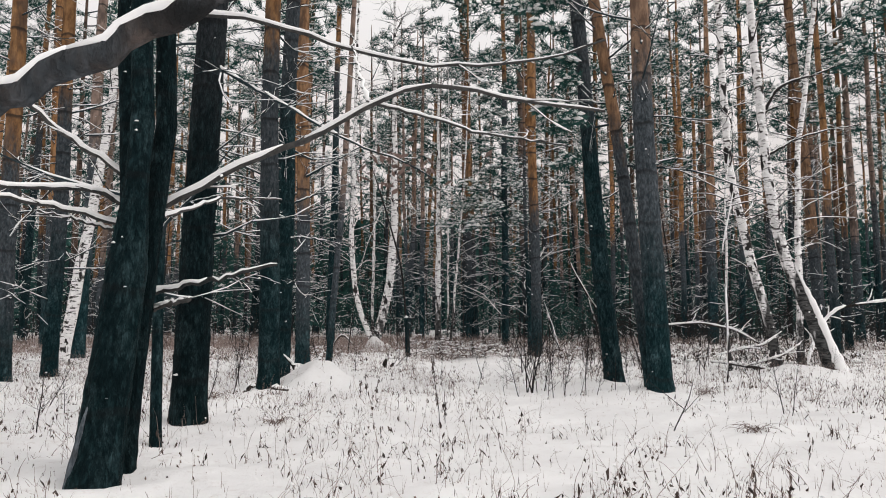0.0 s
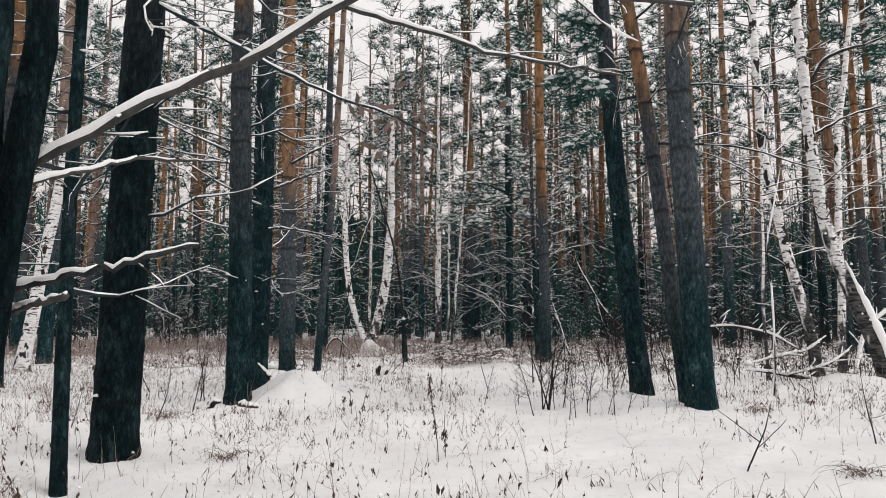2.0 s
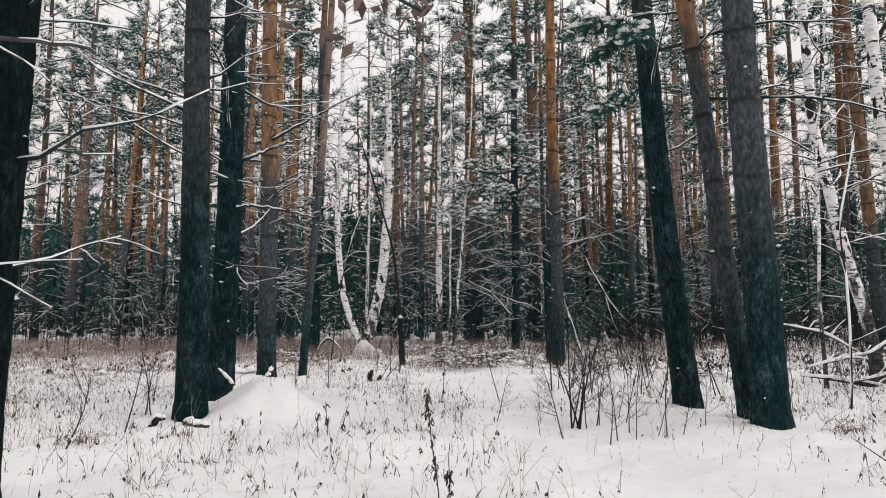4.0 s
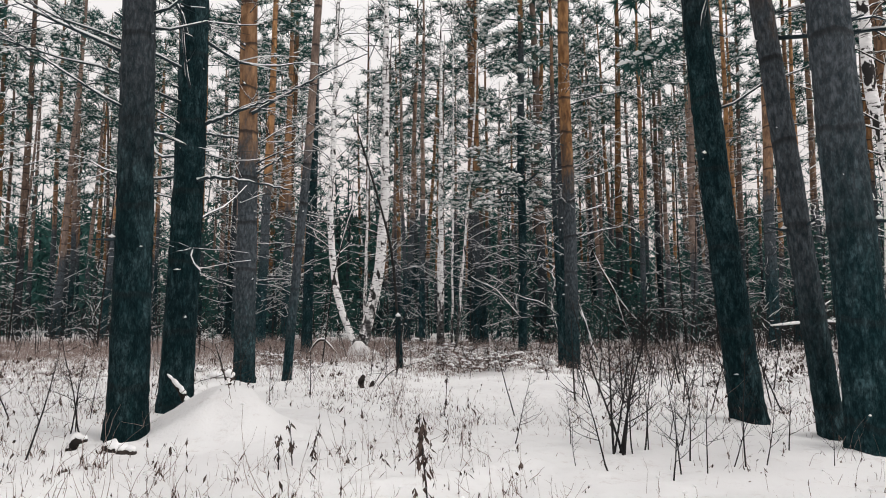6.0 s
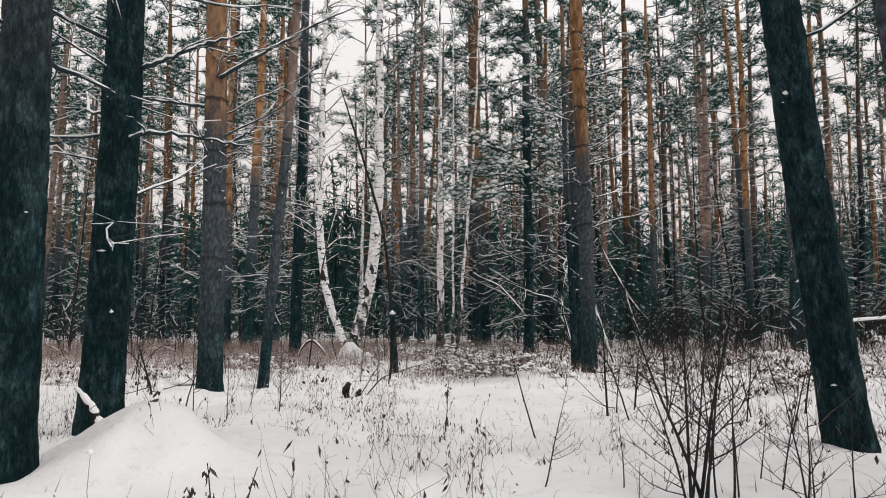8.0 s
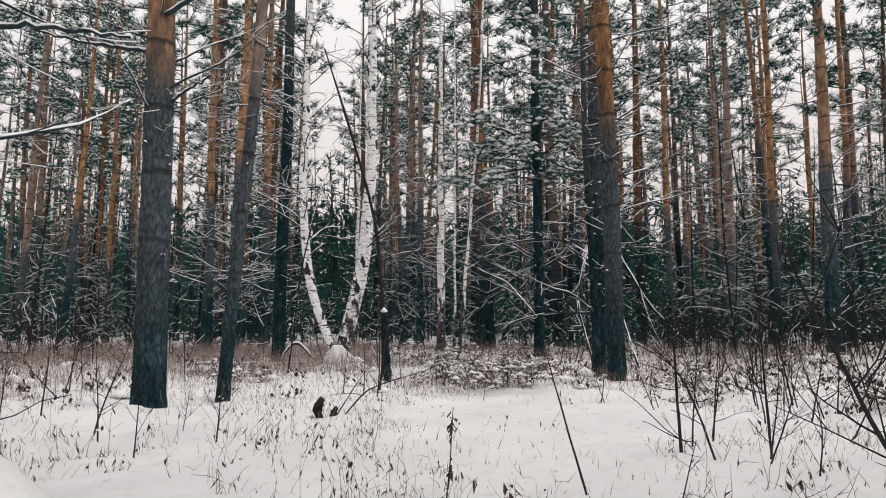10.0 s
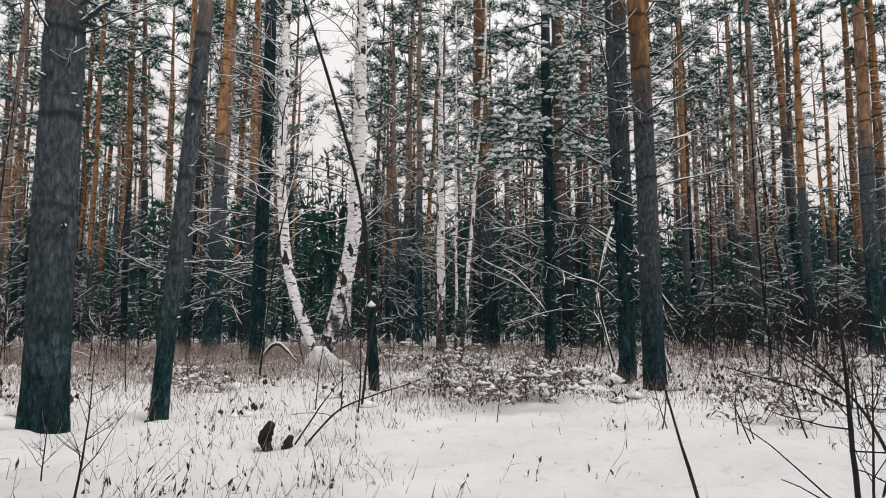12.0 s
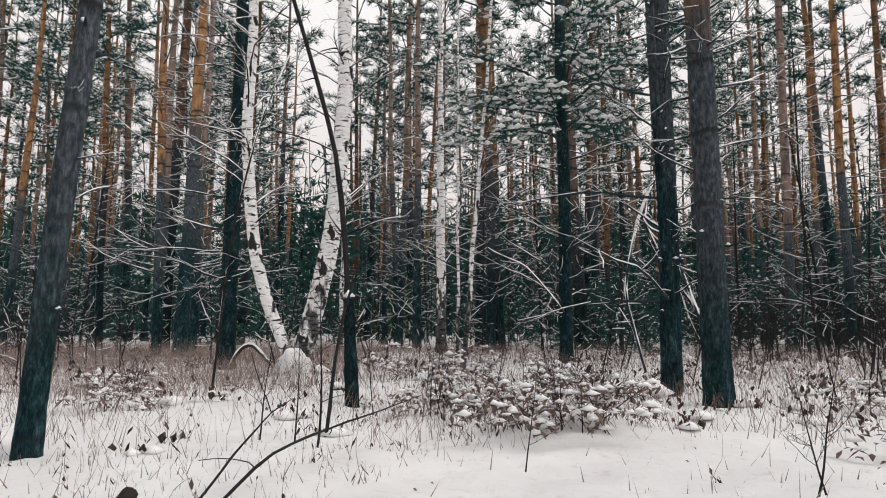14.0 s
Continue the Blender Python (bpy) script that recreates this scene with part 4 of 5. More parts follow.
def weed_amount(x, y):
    v = 0.42 + 0.5 * math.sin(0.9 * x + 1.3) * math.sin(0.55 * y + 0.4) + 0.4 * math.sin(2.3 * x - 0.7 * y) * math.sin(1.9 * y + x)
    v += 0.35 if abs(x) > 1.8 and 9.5 < y < 14 else 0.0
    v *= 0.6 if 11.3 < y < 14.3 and abs(x) < 2.5 else 1.0
    v += 0.6 * math.exp(-((x + 0.5) ** 2 / 0.8 + (y - 10) ** 2 / 5))
    v += 0.55 * math.exp(-((x + 0.4) ** 2 / 1.6 + (y - 8.2) ** 2 / 7))
    for cx, cy, rx, ry, f in CLEAN:
        if ((x - cx) / rx) ** 2 + ((y - cy) / ry) ** 2 < 1:
            v *= f
    return min(1.0, max(0.03, v)) * ((1.0 if abs(x) < 5 else 0.7) if y > 5 else 0.85)


def curled_leaf(soup, c, length, wide, rng):
    """A shrivelled leaf hanging from c: a folded, twisted sliver."""
    a = rng.uniform(0, 6.28)
    d = np.array((*rng.normal(0, 0.4, 2), -1.0)) * length
    u = np.array((math.cos(a), math.sin(a), rng.normal(0, 0.3))) * wide
    k = np.array((-u[1], u[0], 0)) * rng.uniform(0.5, 1.2)
    m = c + d * 0.5 + k
    soup.add((c, c + d * rng.uniform(0.25, 0.6) + u, c + d, c + d * rng.uniform(0.4, 0.75) - u * rng.uniform(0.4, 1.0), m), ((0, 1, 4), (1, 2, 4), (2, 3, 4), (3, 0, 4)))


def weeds():
    rng = np.random.default_rng(14)
    s, b, c = Soup(), Soup(), Soup()
    n = 0
    while n < 15500:
        y = 1.8 + 25 * rng.random()
        x = rng.uniform(-1, 1) * (0.62 * y + 2.5)
        if rng.random() > weed_amount(x, y):
            continue
        # one plant: a few stalks from one foot, of one kind
        kind = rng.random()
        size = rng.uniform(0.6, 1.3)
        for _ in range(int(rng.integers(1, 7)) if kind < 0.75 else 1):
            n += 1
            px, py = x + rng.normal(0, 0.05), y + rng.normal(0, 0.05)
            h = (rng.uniform(0.04, 0.16) if rng.random() < 0.75 else rng.uniform(0.16, 0.42)) * size * (0.75 if y < 7 and rng.random() < 0.7 else 1)
            if 11 < y < 15 and rng.random() < 0.06:
                h = rng.uniform(0.25, 0.55)
            h *= 0.65 if 10.3 < y < 14.6 and rng.random() < 0.85 else 1.0
            p = curve_pts((px, py, gz(px, py) - 0.02), rng.uniform(0, 6.28), rng.normal(1.3, 0.25), h, rng, 6, 0.3, -0.08 if kind < 0.4 else 0.0)
            r = np.linspace(0.0017, 0.0006, 6) * rng.uniform(0.6, 1.5)
            s.tube(p, r, 3, cap=False)
            if h > 0.15 and rng.random() < 0.5:
                for _ in range(int(rng.integers(1, 4))):
                    i = int(rng.integers(2, 5))
                    s.tube(curve_pts(p[i], rng.uniform(0, 6.28), rng.uniform(0.2, 1.0), h * rng.uniform(0.15, 0.4), rng, 4, 0.25), (0.0011, 0.0009, 0.0007, 0.0004), 3, cap=False)
            if kind > 0.3:
                for _ in range(int(rng.integers(1, 4 if h < 0.2 else 6))):
                    wide = rng.uniform(0.0025, 0.0075) if rng.random() < 0.85 else rng.uniform(0.008, 0.014)
                    curled_leaf(b, p[int(rng.integers(1, 6))], rng.uniform(0.015, 0.06), wide, rng)
            if rng.random() < 0.12:
                c.blob(p[-1], 0.013, 0.012, 0.011, rng, 6)
    tagged(new("weeds", s.mesh("weeds", STRAW)), "thin dry brown weed stalks standing in snow", "weeds", kind="stuff")
    tagged(new("weed_leaves", b.mesh("weed_leaves", WEEDLEAF, False)), "shrivelled brown leaves on weed stalks", "weeds", kind="stuff")
    tagged(new("weed_snow", c.mesh("weed_snow", SNOW)), "tiny snow caps on weed stalks", "snow", kind="stuff")


weeds()


def litter():
    """Bits of leaf, bark and cone lying on the snow."""
    rng = np.random.default_rng(16)
    s = Soup()
    for _ in range(900):
        y = 1.8 + 16 * rng.random()
        x = rng.uniform(-1, 1) * (0.62 * y + 2)
        c = np.array((x, y, gz(x, y) + 0.006))
        a, d = rng.uniform(0, 6.28), rng.uniform(0.004, 0.012)
        u = np.array((math.cos(a), math.sin(a), rng.normal(0, 0.5))) * d
        k = np.array((-math.sin(a), math.cos(a), rng.normal(0, 0.5))) * d * rng.uniform(0.3, 0.8)
        s.add((c - u, c + k, c + u, c - k, c + (0, 0, d * 0.6)), ((0, 1, 4), (1, 2, 4), (2, 3, 4), (3, 0, 4)))
    tagged(new("forest_litter", s.mesh("forest_litter", LEAF, False)), "dark bits of leaf and bark on the snow", "litter", kind="stuff")


litter()


def dry_grass():
    """Fine dead grass that browns the snow further off."""
    rng = np.random.default_rng(15)
    n = 110000
    y = 7 + 23 * rng.random(n) ** 0.8
    x = rng.uniform(-1, 1, n) * (0.64 * y + 2.5)
    keep = rng.random(n) < np.clip(0.5 + 0.45 * np.sin(0.8 * x + 0.6) * np.sin(0.5 * y + 1.1) + 0.35 * np.sin(2.1 * x + 1.3 * y) + 0.05 * (y - 13) - 0.05 * x, 0.04, 1)
    for cx, cy, rx, ry, f in CLEAN:
        keep &= (((x - cx) / rx) ** 2 + ((y - cy) / ry) ** 2 > 1) | (rng.random(n) < f)
    x, y = x[keep], y[keep]
    m = 5000
    fy = 1.9 + 6.5 * rng.random(m)
    fx = rng.uniform(-1, 1, m) * (0.62 * fy + 2)
    some = rng.random(m) < 0.5 + 0.5 * np.sin(1.7 * fx + 0.8) * np.sin(2.1 * fy + fx)
    for cx, cy, rx, ry, f in CLEAN:
        some &= (((fx - cx) / rx) ** 2 + ((fy - cy) / ry) ** 2 > 1) | (rng.random(m) < f)
    x, y = np.concatenate((x, fx[some])), np.concatenate((y, fy[some]))
    k = 16000
    x, y = np.concatenate((x, rng.uniform(-13, -1.5, k))), np.concatenate((y, 17 + 12 * rng.random(k)))
    n = len(x)
    h = rng.uniform(0.06, 0.3, n) * np.where(np.arange(n) >= n - k, 1.5, 1.0) * np.clip(0.6 + y / 40, 0, 1.2) * np.where(y < 14.5, 0.45, 1.0)
    base = np.stack((x, y, ground_z(x, y) - 0.01), -1)
    lean = rng.normal(0, 0.35, (n, 2)) * h[:, None]
    tip = base + np.concatenate((lean, h[:, None]), 1)
    a = rng.uniform(0, 6.28, n)
    side = np.stack((np.cos(a), np.sin(a), np.zeros(n)), -1) * (rng.uniform(0.0018, 0.004, n) * np.where(y < 8, 0.6, 1.0))[:, None]
    v = np.empty((n * 3, 3))
    v[0::3], v[1::3], v[2::3] = base - side, base + side, tip
    s = Soup()
    s.add(v, np.arange(n * 3).reshape(-1, 3))
    tagged(new("dry_grass", s.mesh("dry_grass", STRAW, False)), "fine dead brown grass standing in snow", "grass", kind="stuff")


dry_grass()


def tussocks():
    """Snow-buried tufts: small heaps of snow with shrivelled leaves hanging out."""
    rng = np.random.default_rng(17)
    s, g = Soup(), Soup()
    n = 0
    while n < 460:
        y = 13 + 12 * rng.random()
        x = rng.uniform(-1, 1) * (0.6 * y + 2)
        if rng.random() > (1.0 if x > 1.5 and y > 13 else 0.35) or any(((x - a) / c) ** 2 + ((y - b) / d) ** 2 < 1 for a, b, c, d, f in CLEAN):
            continue
        n += 1
        size = rng.uniform(0.05, 0.16)
        z = gz(x, y)
        for _ in range(int(rng.integers(1, 4))):
            c = np.array((x, y, z)) + rng.normal(0, 1, 3) * size * (0.7, 0.7, 0)
            h = size * rng.uniform(0.5, 1.0)
            s.blob(c + (0, 0, h * 0.2), h * 1.2, h, h * rng.uniform(0.4, 0.8), rng, 9)
        for _ in range(int(rng.integers(5, 22))):
            c = np.array((x, y, z + size * 0.25)) + np.abs(rng.normal(0, 1, 3)) * size * (0, 0, 0.9) + rng.normal(0, 1, 3) * size * (0.9, 0.7, 0)
            a, d = rng.uniform(0, 6.28), rng.uniform(0.012, 0.034)
            u = np.array((math.cos(a) * 0.6, math.sin(a) * 0.6, -1.0)) * d
            k = np.array((-math.sin(a), math.cos(a), rng.normal(0, 0.4))) * d * rng.uniform(0.3, 0.7)
            e = rng.normal(0, 0.35, 3) * d
            g.add((c - u, c + k + e, c + u, c - k + e, c - e), ((0, 1, 4), (1, 2, 4), (2, 3, 4), (3, 0, 4)))
    tagged(new("snow_tussock", s.mesh("snow_tussock", SNOW)), "small heaps of snow on buried tufts", "snow", kind="stuff")
    tagged(new("tussock_leaf", g.mesh("tussock_leaf", WEEDLEAF, False)), "shrivelled brown leaves under snow heaps", "weeds", kind="stuff")


tussocks()


# ---- bare shrubs ----
def stem_library(n, seed):
    rng = np.random.default_rng(seed)
    lib = []
    for i in range(n):
        w = Soup()
        h = rng.uniform(0.75, 1.25)
        p = curve_pts((0, 0, -0.05), 0, rng.uniform(1.3, 1.5), h, rng, 10, 0.09, 0.004)
        r = np.linspace(0.0088, 0.002, 10)
        w.tube(p, r, 6)
        for k in range(2, 9):
            for _ in range(int(rng.integers(1, 3))):
                ln = h * rng.uniform(0.16, 0.5) * (1.15 - 0.08 * k)
                q = curve_pts(p[k] + (p[k + 1] - p[k]) * rng.random(), rng.uniform(0, 6.28), rng.uniform(0.3, 0.95), ln, rng, 5, 0.18, 0.05)
                w.tube(q, np.linspace(max(0.0022, r[k] * 0.5), 0.0011, 5), 4, cap=False)
                for _ in range(3):
                    q2 = curve_pts(q[rng.integers(1, 4)], rng.uniform(0, 6.28), rng.uniform(0.2, 1.1), ln * rng.uniform(0.25, 0.6), rng, 3, 0.2)
                    w.tube(q2, (0.0018, 0.0014, 0.0009), 3, cap=False)
        lib.append(w.mesh("stem", SHRUB))
    return lib


STEMS = stem_library(8, 33)


def shrub(x, y, stems, size, seed, spread=0.12, label="bare dark shrub with thin upright stems in snow"):
    rng = np.random.default_rng(seed)
    root = thing("shrub", x, y, gz(x, y), label, "shrub", "bare shrubs in the snow")
    for _ in range(stems):
        a = rng.uniform(0, 360)
        m = pose(*(rng.normal(0, spread, 2)), 0, rng.normal(0, 10), rng.normal(0, 10), a) @ Matrix.Scale(size * rng.uniform(0.6, 1.1), 4)
        part("stem", STEMS[rng.integers(len(STEMS))], root, m)


for i, (x, y, k, sz, sp) in enumerate((
        (1.16, 8.5, 7, 1.05, 0.05), (0.98, 8.0, 1, 0.75, 0.02), (1.29, 7.9, 2, 0.85, 0.03), (1.5, 7.9, 1, 0.8, 0.02), (1.82, 8.05, 3, 0.65, 0.1), (1.65, 8.3, 1, 0.8, 0.08), (1.38, 8.6, 2, 0.75, 0.06), (0.78, 8.7, 2, 0.6, 0.12), (2.3, 8.3, 2, 0.5, 0.15), (3.1, 11.0, 5, 1.0, 0.25), (3.4, 13.0, 6, 1.1, 0.3), (1.5, 8.7, 2, 0.6, 0.2), (0.85, 8.0, 1, 0.5, 0.1), (1.4, 11.05, 1, 0.9, 0.04), (1.86, 10.9, 1, 0.9, 0.04), (1.7, 11.6, 2, 0.7, 0.2),
        (2.2, 10.6, 4, 0.8, 0.3), (1.6, 12.4, 5, 0.7, 0.4), (2.6, 12.2, 5, 0.8, 0.5), (-0.9, 14.6, 3, 0.9, 0.2), (-2.2, 11.4, 4, 0.7, 0.3), (-3.4, 12.2, 6, 0.8, 0.5), (-3.6, 9.4, 5, 0.8, 0.5),
        (-3.3, 7.3, 4, 0.7, 0.4), (3.2, 6.3, 2, 0.6, 0.05), (4.4, 9.6, 4, 0.8, 0.4), (4.6, 12.2, 6, 0.9, 0.6), (3.6, 14.6, 6, 0.9, 0.6), (4.2, 16.5, 6, 1.0, 0.6), (-4.5, 15.4, 6, 0.9, 0.6),
        (0.6, 14.4, 5, 0.6, 0.4), (-0.2, 16.0, 5, 0.7, 0.5), (3.0, 18.5, 6, 0.9, 0.6), (-4.2, 5.6, 4, 0.7, 0.4))):
    shrub(x, y, k, sz, 300 + i, sp)


# ---- green boughs hung with snow ----
def snowy_boughs(root, z0, z1, count, reach, seed, axis_x=0.0, side=None, droop=0.1, size=0.15, tufts=26, cover=0.6):
    rng = np.random.default_rng(seed)
    for k in range(count):
        w, g, s = Soup(), Soup(), Soup()
        z = z0 + (z1 - z0) * (k + rng.random()) / count
        ang = rng.uniform(0, 6.28) if side is None else rng.normal(side, 0.7)
        bough_into(w, g, s, rng, (axis_x, 0, z), ang, rng.uniform(-0.1, 0.35), reach * rng.uniform(0.6, 1.1), tufts, size, droop, cover, 12, 0.012, 0.075, 1.5)
        ob = part("green_bough", g.mesh("green_bough", NEEDLE, False), root, kind="stuff")
        part("stem", w.mesh("stem", TWIG), ob)
        part("bough_snow", s.mesh("bough_snow", SNOW), ob, kind="stuff")


snowy_boughs(TREE_D, 3.4, 7.6, 15, 1.0, 503, -0.3, math.pi, tufts=34, cover=0.7)
snowy_boughs(TREE_W, 4.6, 12.0, 24, 1.6, 504, tufts=42, size=0.18, droop=0.15, cover=0.75)
snowy_boughs(TREE_W, 4.3, 5.3, 9, 2.7, 502, side=-2.1, droop=0.05, tufts=52, size=0.17, cover=0.9)


# ---- the snow-covered stump by the pines, its roots and bark ----
def wood_piece(name, pts, radii, seed, label, category, material=WOOD, snow=0.0, sides=9, parent=None, twigs=0):
    """A stick, root or log through a few places of the plan, with snow along its top."""
    rng = np.random.default_rng(seed)
    k = np.array(pts, float)
    d = np.concatenate(((0,), np.cumsum(np.linalg.norm(np.diff(k, axis=0), axis=1))))
    m = 14
    f = np.linspace(0, d[-1], m)
    p = np.stack([np.interp(f, d, k[:, i]) for i in range(3)], -1)
    p[1:-1] = (p[:-2] + 2 * p[1:-1] + p[2:]) / 4
    r = np.interp(f, np.linspace(0, d[-1], len(radii)), radii) * rng.uniform(0.88, 1.1, m)
    p[1:-1] += rng.normal(0, 0.15, (m - 2, 3)) * r[1:-1, None]
    base = p[0].copy()
    w, s, shoots = Soup(), Soup(), []
    w.tube(p - base, r, sides)
    for _ in range(twigs):
        i = int(rng.integers(2, m - 2))
        t = p[i + 1] - p[i]
        q = curve_pts(p[i] - base, math.atan2(t[1], t[0]) + rng.choice((-1, 1)) * rng.uniform(0.3, 1.0), rng.uniform(-0.1, 0.9), rng.uniform(0.15, 0.5), rng, 5, 0.25)
        rr = np.linspace(max(0.003, r[i] * 0.4), 0.002, 5)
        t = Soup()
        t.tube(q, rr, 5)
        shoots.append(t.mesh("twig", material))
        if snow:
            snow_on(s, q, rr, rng, snow * 0.6, 4, 0.85)
    ob = new(name, w.mesh(name, material))
    ob.parent = parent
    ob.matrix_basis = Matrix.Translation(base if parent is None else base - np.array(parent.location))
    if parent is None:
        tagged(ob, label, category)
    else:
        tagged(ob, label)
    for me in shoots:
        part("twig", me, ob)
    if snow:
        snow_on(s, p - base, r, rng, snow, 8, 0.97)
    if s.v:
        part("snow", s.mesh("snow", SNOW), ob, kind="stuff")
    return ob


def stump():
    x, y = -1.85, 9.4
    root = thing("tree_stump", x, y, gz(x, y) - 0.2, "old stump buried under a smooth heap of snow", "stump")
    wood_piece("root", ((-2.12, 9.42, 0.12), (-2.2, 9.46, 0.24), (-2.37, 9.52, 0.4)), (0.034, 0.026, 0.007), 601, "broken root spike with snow on its upper side", "stump", snow=0.01, parent=root)
    wood_piece("root", ((-1.85, 9.4, 0.25), (-1.8, 9.42, 0.38), (-1.78, 9.43, 0.42)), (0.026, 0.02, 0.012), 602, "", "stump", snow=0.014, parent=root)
    wood_piece("stick", ((-1.83, 9.45, 0.3), (-1.9, 9.48, 0.48), (-1.97, 9.5, 0.66)), (0.008, 0.007, 0.003), 603, "", "stump", SHRUB, twigs=4, parent=root)


stump()

wood_piece("bark_slab", ((-2.18, 8.22, gz(-2.18, 8.22)), (-2.12, 8.2, 0.055), (-2.08, 8.19, 0.005), (-1.96, 8.16, 0.04)), (0.035, 0.045, 0.05, 0.015), 604, "dark curled slab of bark lying in snow", "bark", snow=0.012)
wood_piece("bark_slab", ((-2.64, 8.62, gz(-2.64, 8.62)), (-2.58, 8.6, 0.03), (-2.5, 8.58, 0.035)), (0.03, 0.035, 0.014), 605, "dark piece of bark capped with snow", "bark", snow=0.016)
wood_piece("arched_branch", ((-3.62, 21.0, 0.0), (-3.5, 21.0, 0.28), (-3.3, 21.0, 0.42), (-3.1, 21.0, 0.25), (-2.88, 21.0, 0.0)), (0.03, 0.035, 0.03, 0.02), 606, "bent broken branch arching out of snow", "branch", snow=0.012)
wood_piece("dead_stub", ((-1.14, 12.75, -0.15), (-1.13, 12.75, -0.04), (-1.17, 12.74, 0.04), (-1.12, 12.74, 0.13)), (0.014, 0.022, 0.045, 0.03), 607, "dark rotten stub poking out of snow", "stub")
wood_piece("dead_stub", ((-1.02, 12.7, -0.1), (-1.01, 12.7, 0.02), (-0.99, 12.7, 0.06)), (0.02, 0.035, 0.02), 608, "small dark rotten stub in snow", "stub")


def dock_weed(x, y, high, seed, clumps):
    """A tall dead dock: an upright stalk with dark clumps of seed round its upper half."""
    rng = np.random.default_rng(seed)
    root = thing("dock_weed", x, y, gz(x, y), "tall dead weed with dark clumps of seed", "weed", "tall dark weeds in the snow")
    w, g = Soup(), Soup()
    p = curve_pts((0, 0, -0.03), rng.uniform(0, 6.28), 1.5, high, rng, 9, 0.07)
    w.tube(p, np.linspace(0.004, 0.002, 9), 5)
    for k in range(clumps):
        f = rng.uniform(0.3, 1.0) * 8
        i = min(int(f), 7)
        c = p[i] + (p[i + 1] - p[i]) * (f - i)
        for _ in range(7):
            curled_leaf(g, c + rng.normal(0, 1, 3) * (0.008, 0.008, 0.016), rng.uniform(0.015, 0.05), rng.uniform(0.004, 0.011), rng)
    part("stalk", w.mesh("stalk", SHRUB), root)
    part("seed_clump", g.mesh("seed_clump", WEEDLEAF, False), root, kind="stuff")


for i, (x, y, high, clumps) in enumerate(((-0.03, 5.95, 0.66, 9), (0.02, 6.15, 0.36, 4), (-0.04, 9.98, 0.44, 5), (-0.95, 8.06, 0.3, 5), (-1.02, 8.0, 0.22, 3), (-0.85, 8.12, 0.26, 3))):
    dock_weed(x, y, high, 800 + i, clumps)


def grass_hoop(x, y, seed):
    """Bent dead grass arching over a small hollow in the snow."""
    rng = np.random.default_rng(seed)
    s = Soup()
    for _ in range(26):
        a, ln = rng.uniform(0, 6.28), rng.uniform(0.16, 0.3)
        s.tube(curve_pts((*rng.normal(0, 0.04, 2), -0.01), a, rng.uniform(1.0, 1.4), ln, rng, 7, 0.1, -0.3), np.linspace(0.002, 0.0008, 7), 3, cap=False)
    for _ in range(30):
        curled_leaf(s, np.array((*rng.normal(0, 0.07, 2), rng.uniform(0.01, 0.09))), rng.uniform(0.02, 0.06), rng.uniform(0.003, 0.009), rng)
    ob = tagged(new("grass_hoop", s.mesh("grass_hoop", LEAF, False)), "bent tuft of dead grass over a hollow in snow", "grass")
    ob.matrix_basis = Matrix.Translation((x, y, gz(x, y)))


for i, (x, y) in enumerate(((-1.5, 5.88), (2.55, 5.3), (-2.7, 7.6), (3.3, 8.2))):
    grass_hoop(x, y, 840 + i)
snag = wood_piece("dead_sapling", ((-0.88, 16.4, -0.05), (-0.94, 16.4, 0.79), (-1.03, 16.4, 1.89), (-1.15, 16.4, 2.59), (-1.52, 16.4, 3.81), (-1.9, 16.4, 5.0)), (0.03, 0.028, 0.026, 0.022, 0.018, 0.01), 611, "dark crooked dead sapling with broken twigs", "dead tree", SHRUB, twigs=9)


def broken_post(x, y):
    root = thing("broken_trunk", x, y, gz(x, y), "dark broken-off trunk capped with snow", "snag")
    zs = np.linspace(-0.15, 0.98, 20)
    rng = np.random.default_rng(640)
    s = Soup()
    s.tube(np.stack((-0.02 - 0.05 * zs, 0 * zs, zs), -1), np.linspace(0.07, 0.05, 20) * rng.uniform(0.93, 1.08, 20), 14)
    bark(part("trunk", s.mesh("trunk", PINE), root), 9.0, 0.8)
    s = Soup()
    s.blob((-0.07, 0, 1.0), 0.055, 0.055, 0.06, rng, 10)
    part("snow_cap", s.mesh("snow_cap", SNOW), root)


broken_post(-0.87, 16.3)
wood_piece("dead_sapling", ((-0.84, 14.8, -0.05), (-0.79, 14.8, 0.46), (-0.74, 14.9, 0.85), (-0.6, 15.0, 1.3)), (0.014, 0.012, 0.01, 0.004), 612, "thin dark bare sapling in snow", "sapling", SHRUB, twigs=5)
wood_piece("dead_sapling", ((-2.6, 17.5, 0.0), (-2.4, 17.3, 1.6), (-2.1, 17.2, 2.9), (-1.7, 17.2, 3.9)), (0.014, 0.012, 0.01, 0.004), 613, "thin dark bending sapling beside the birches", "sapling", SHRUB, twigs=8, snow=0.006)
wood_piece("arching_stem", ((-0.95, 12.9, -0.04), (-0.82, 13.3, 0.14), (-0.66, 13.6, 0.19), (-0.37, 14.0, 0.25), (-0.19, 14.3, 0.29)), (0.008, 0.007, 0.005, 0.002), 614, "long thin bare stem arching over snow", "stem", SHRUB, twigs=2)
wood_piece("arching_stem", ((-1.02, 12.9, -0.04), (-0.91, 13.2, 0.18), (-0.85, 13.5, 0.3), (-0.8, 13.7, 0.34)), (0.006, 0.005, 0.002), 615, "thin bare stem leaning over snow", "stem", SHRUB, twigs=1)

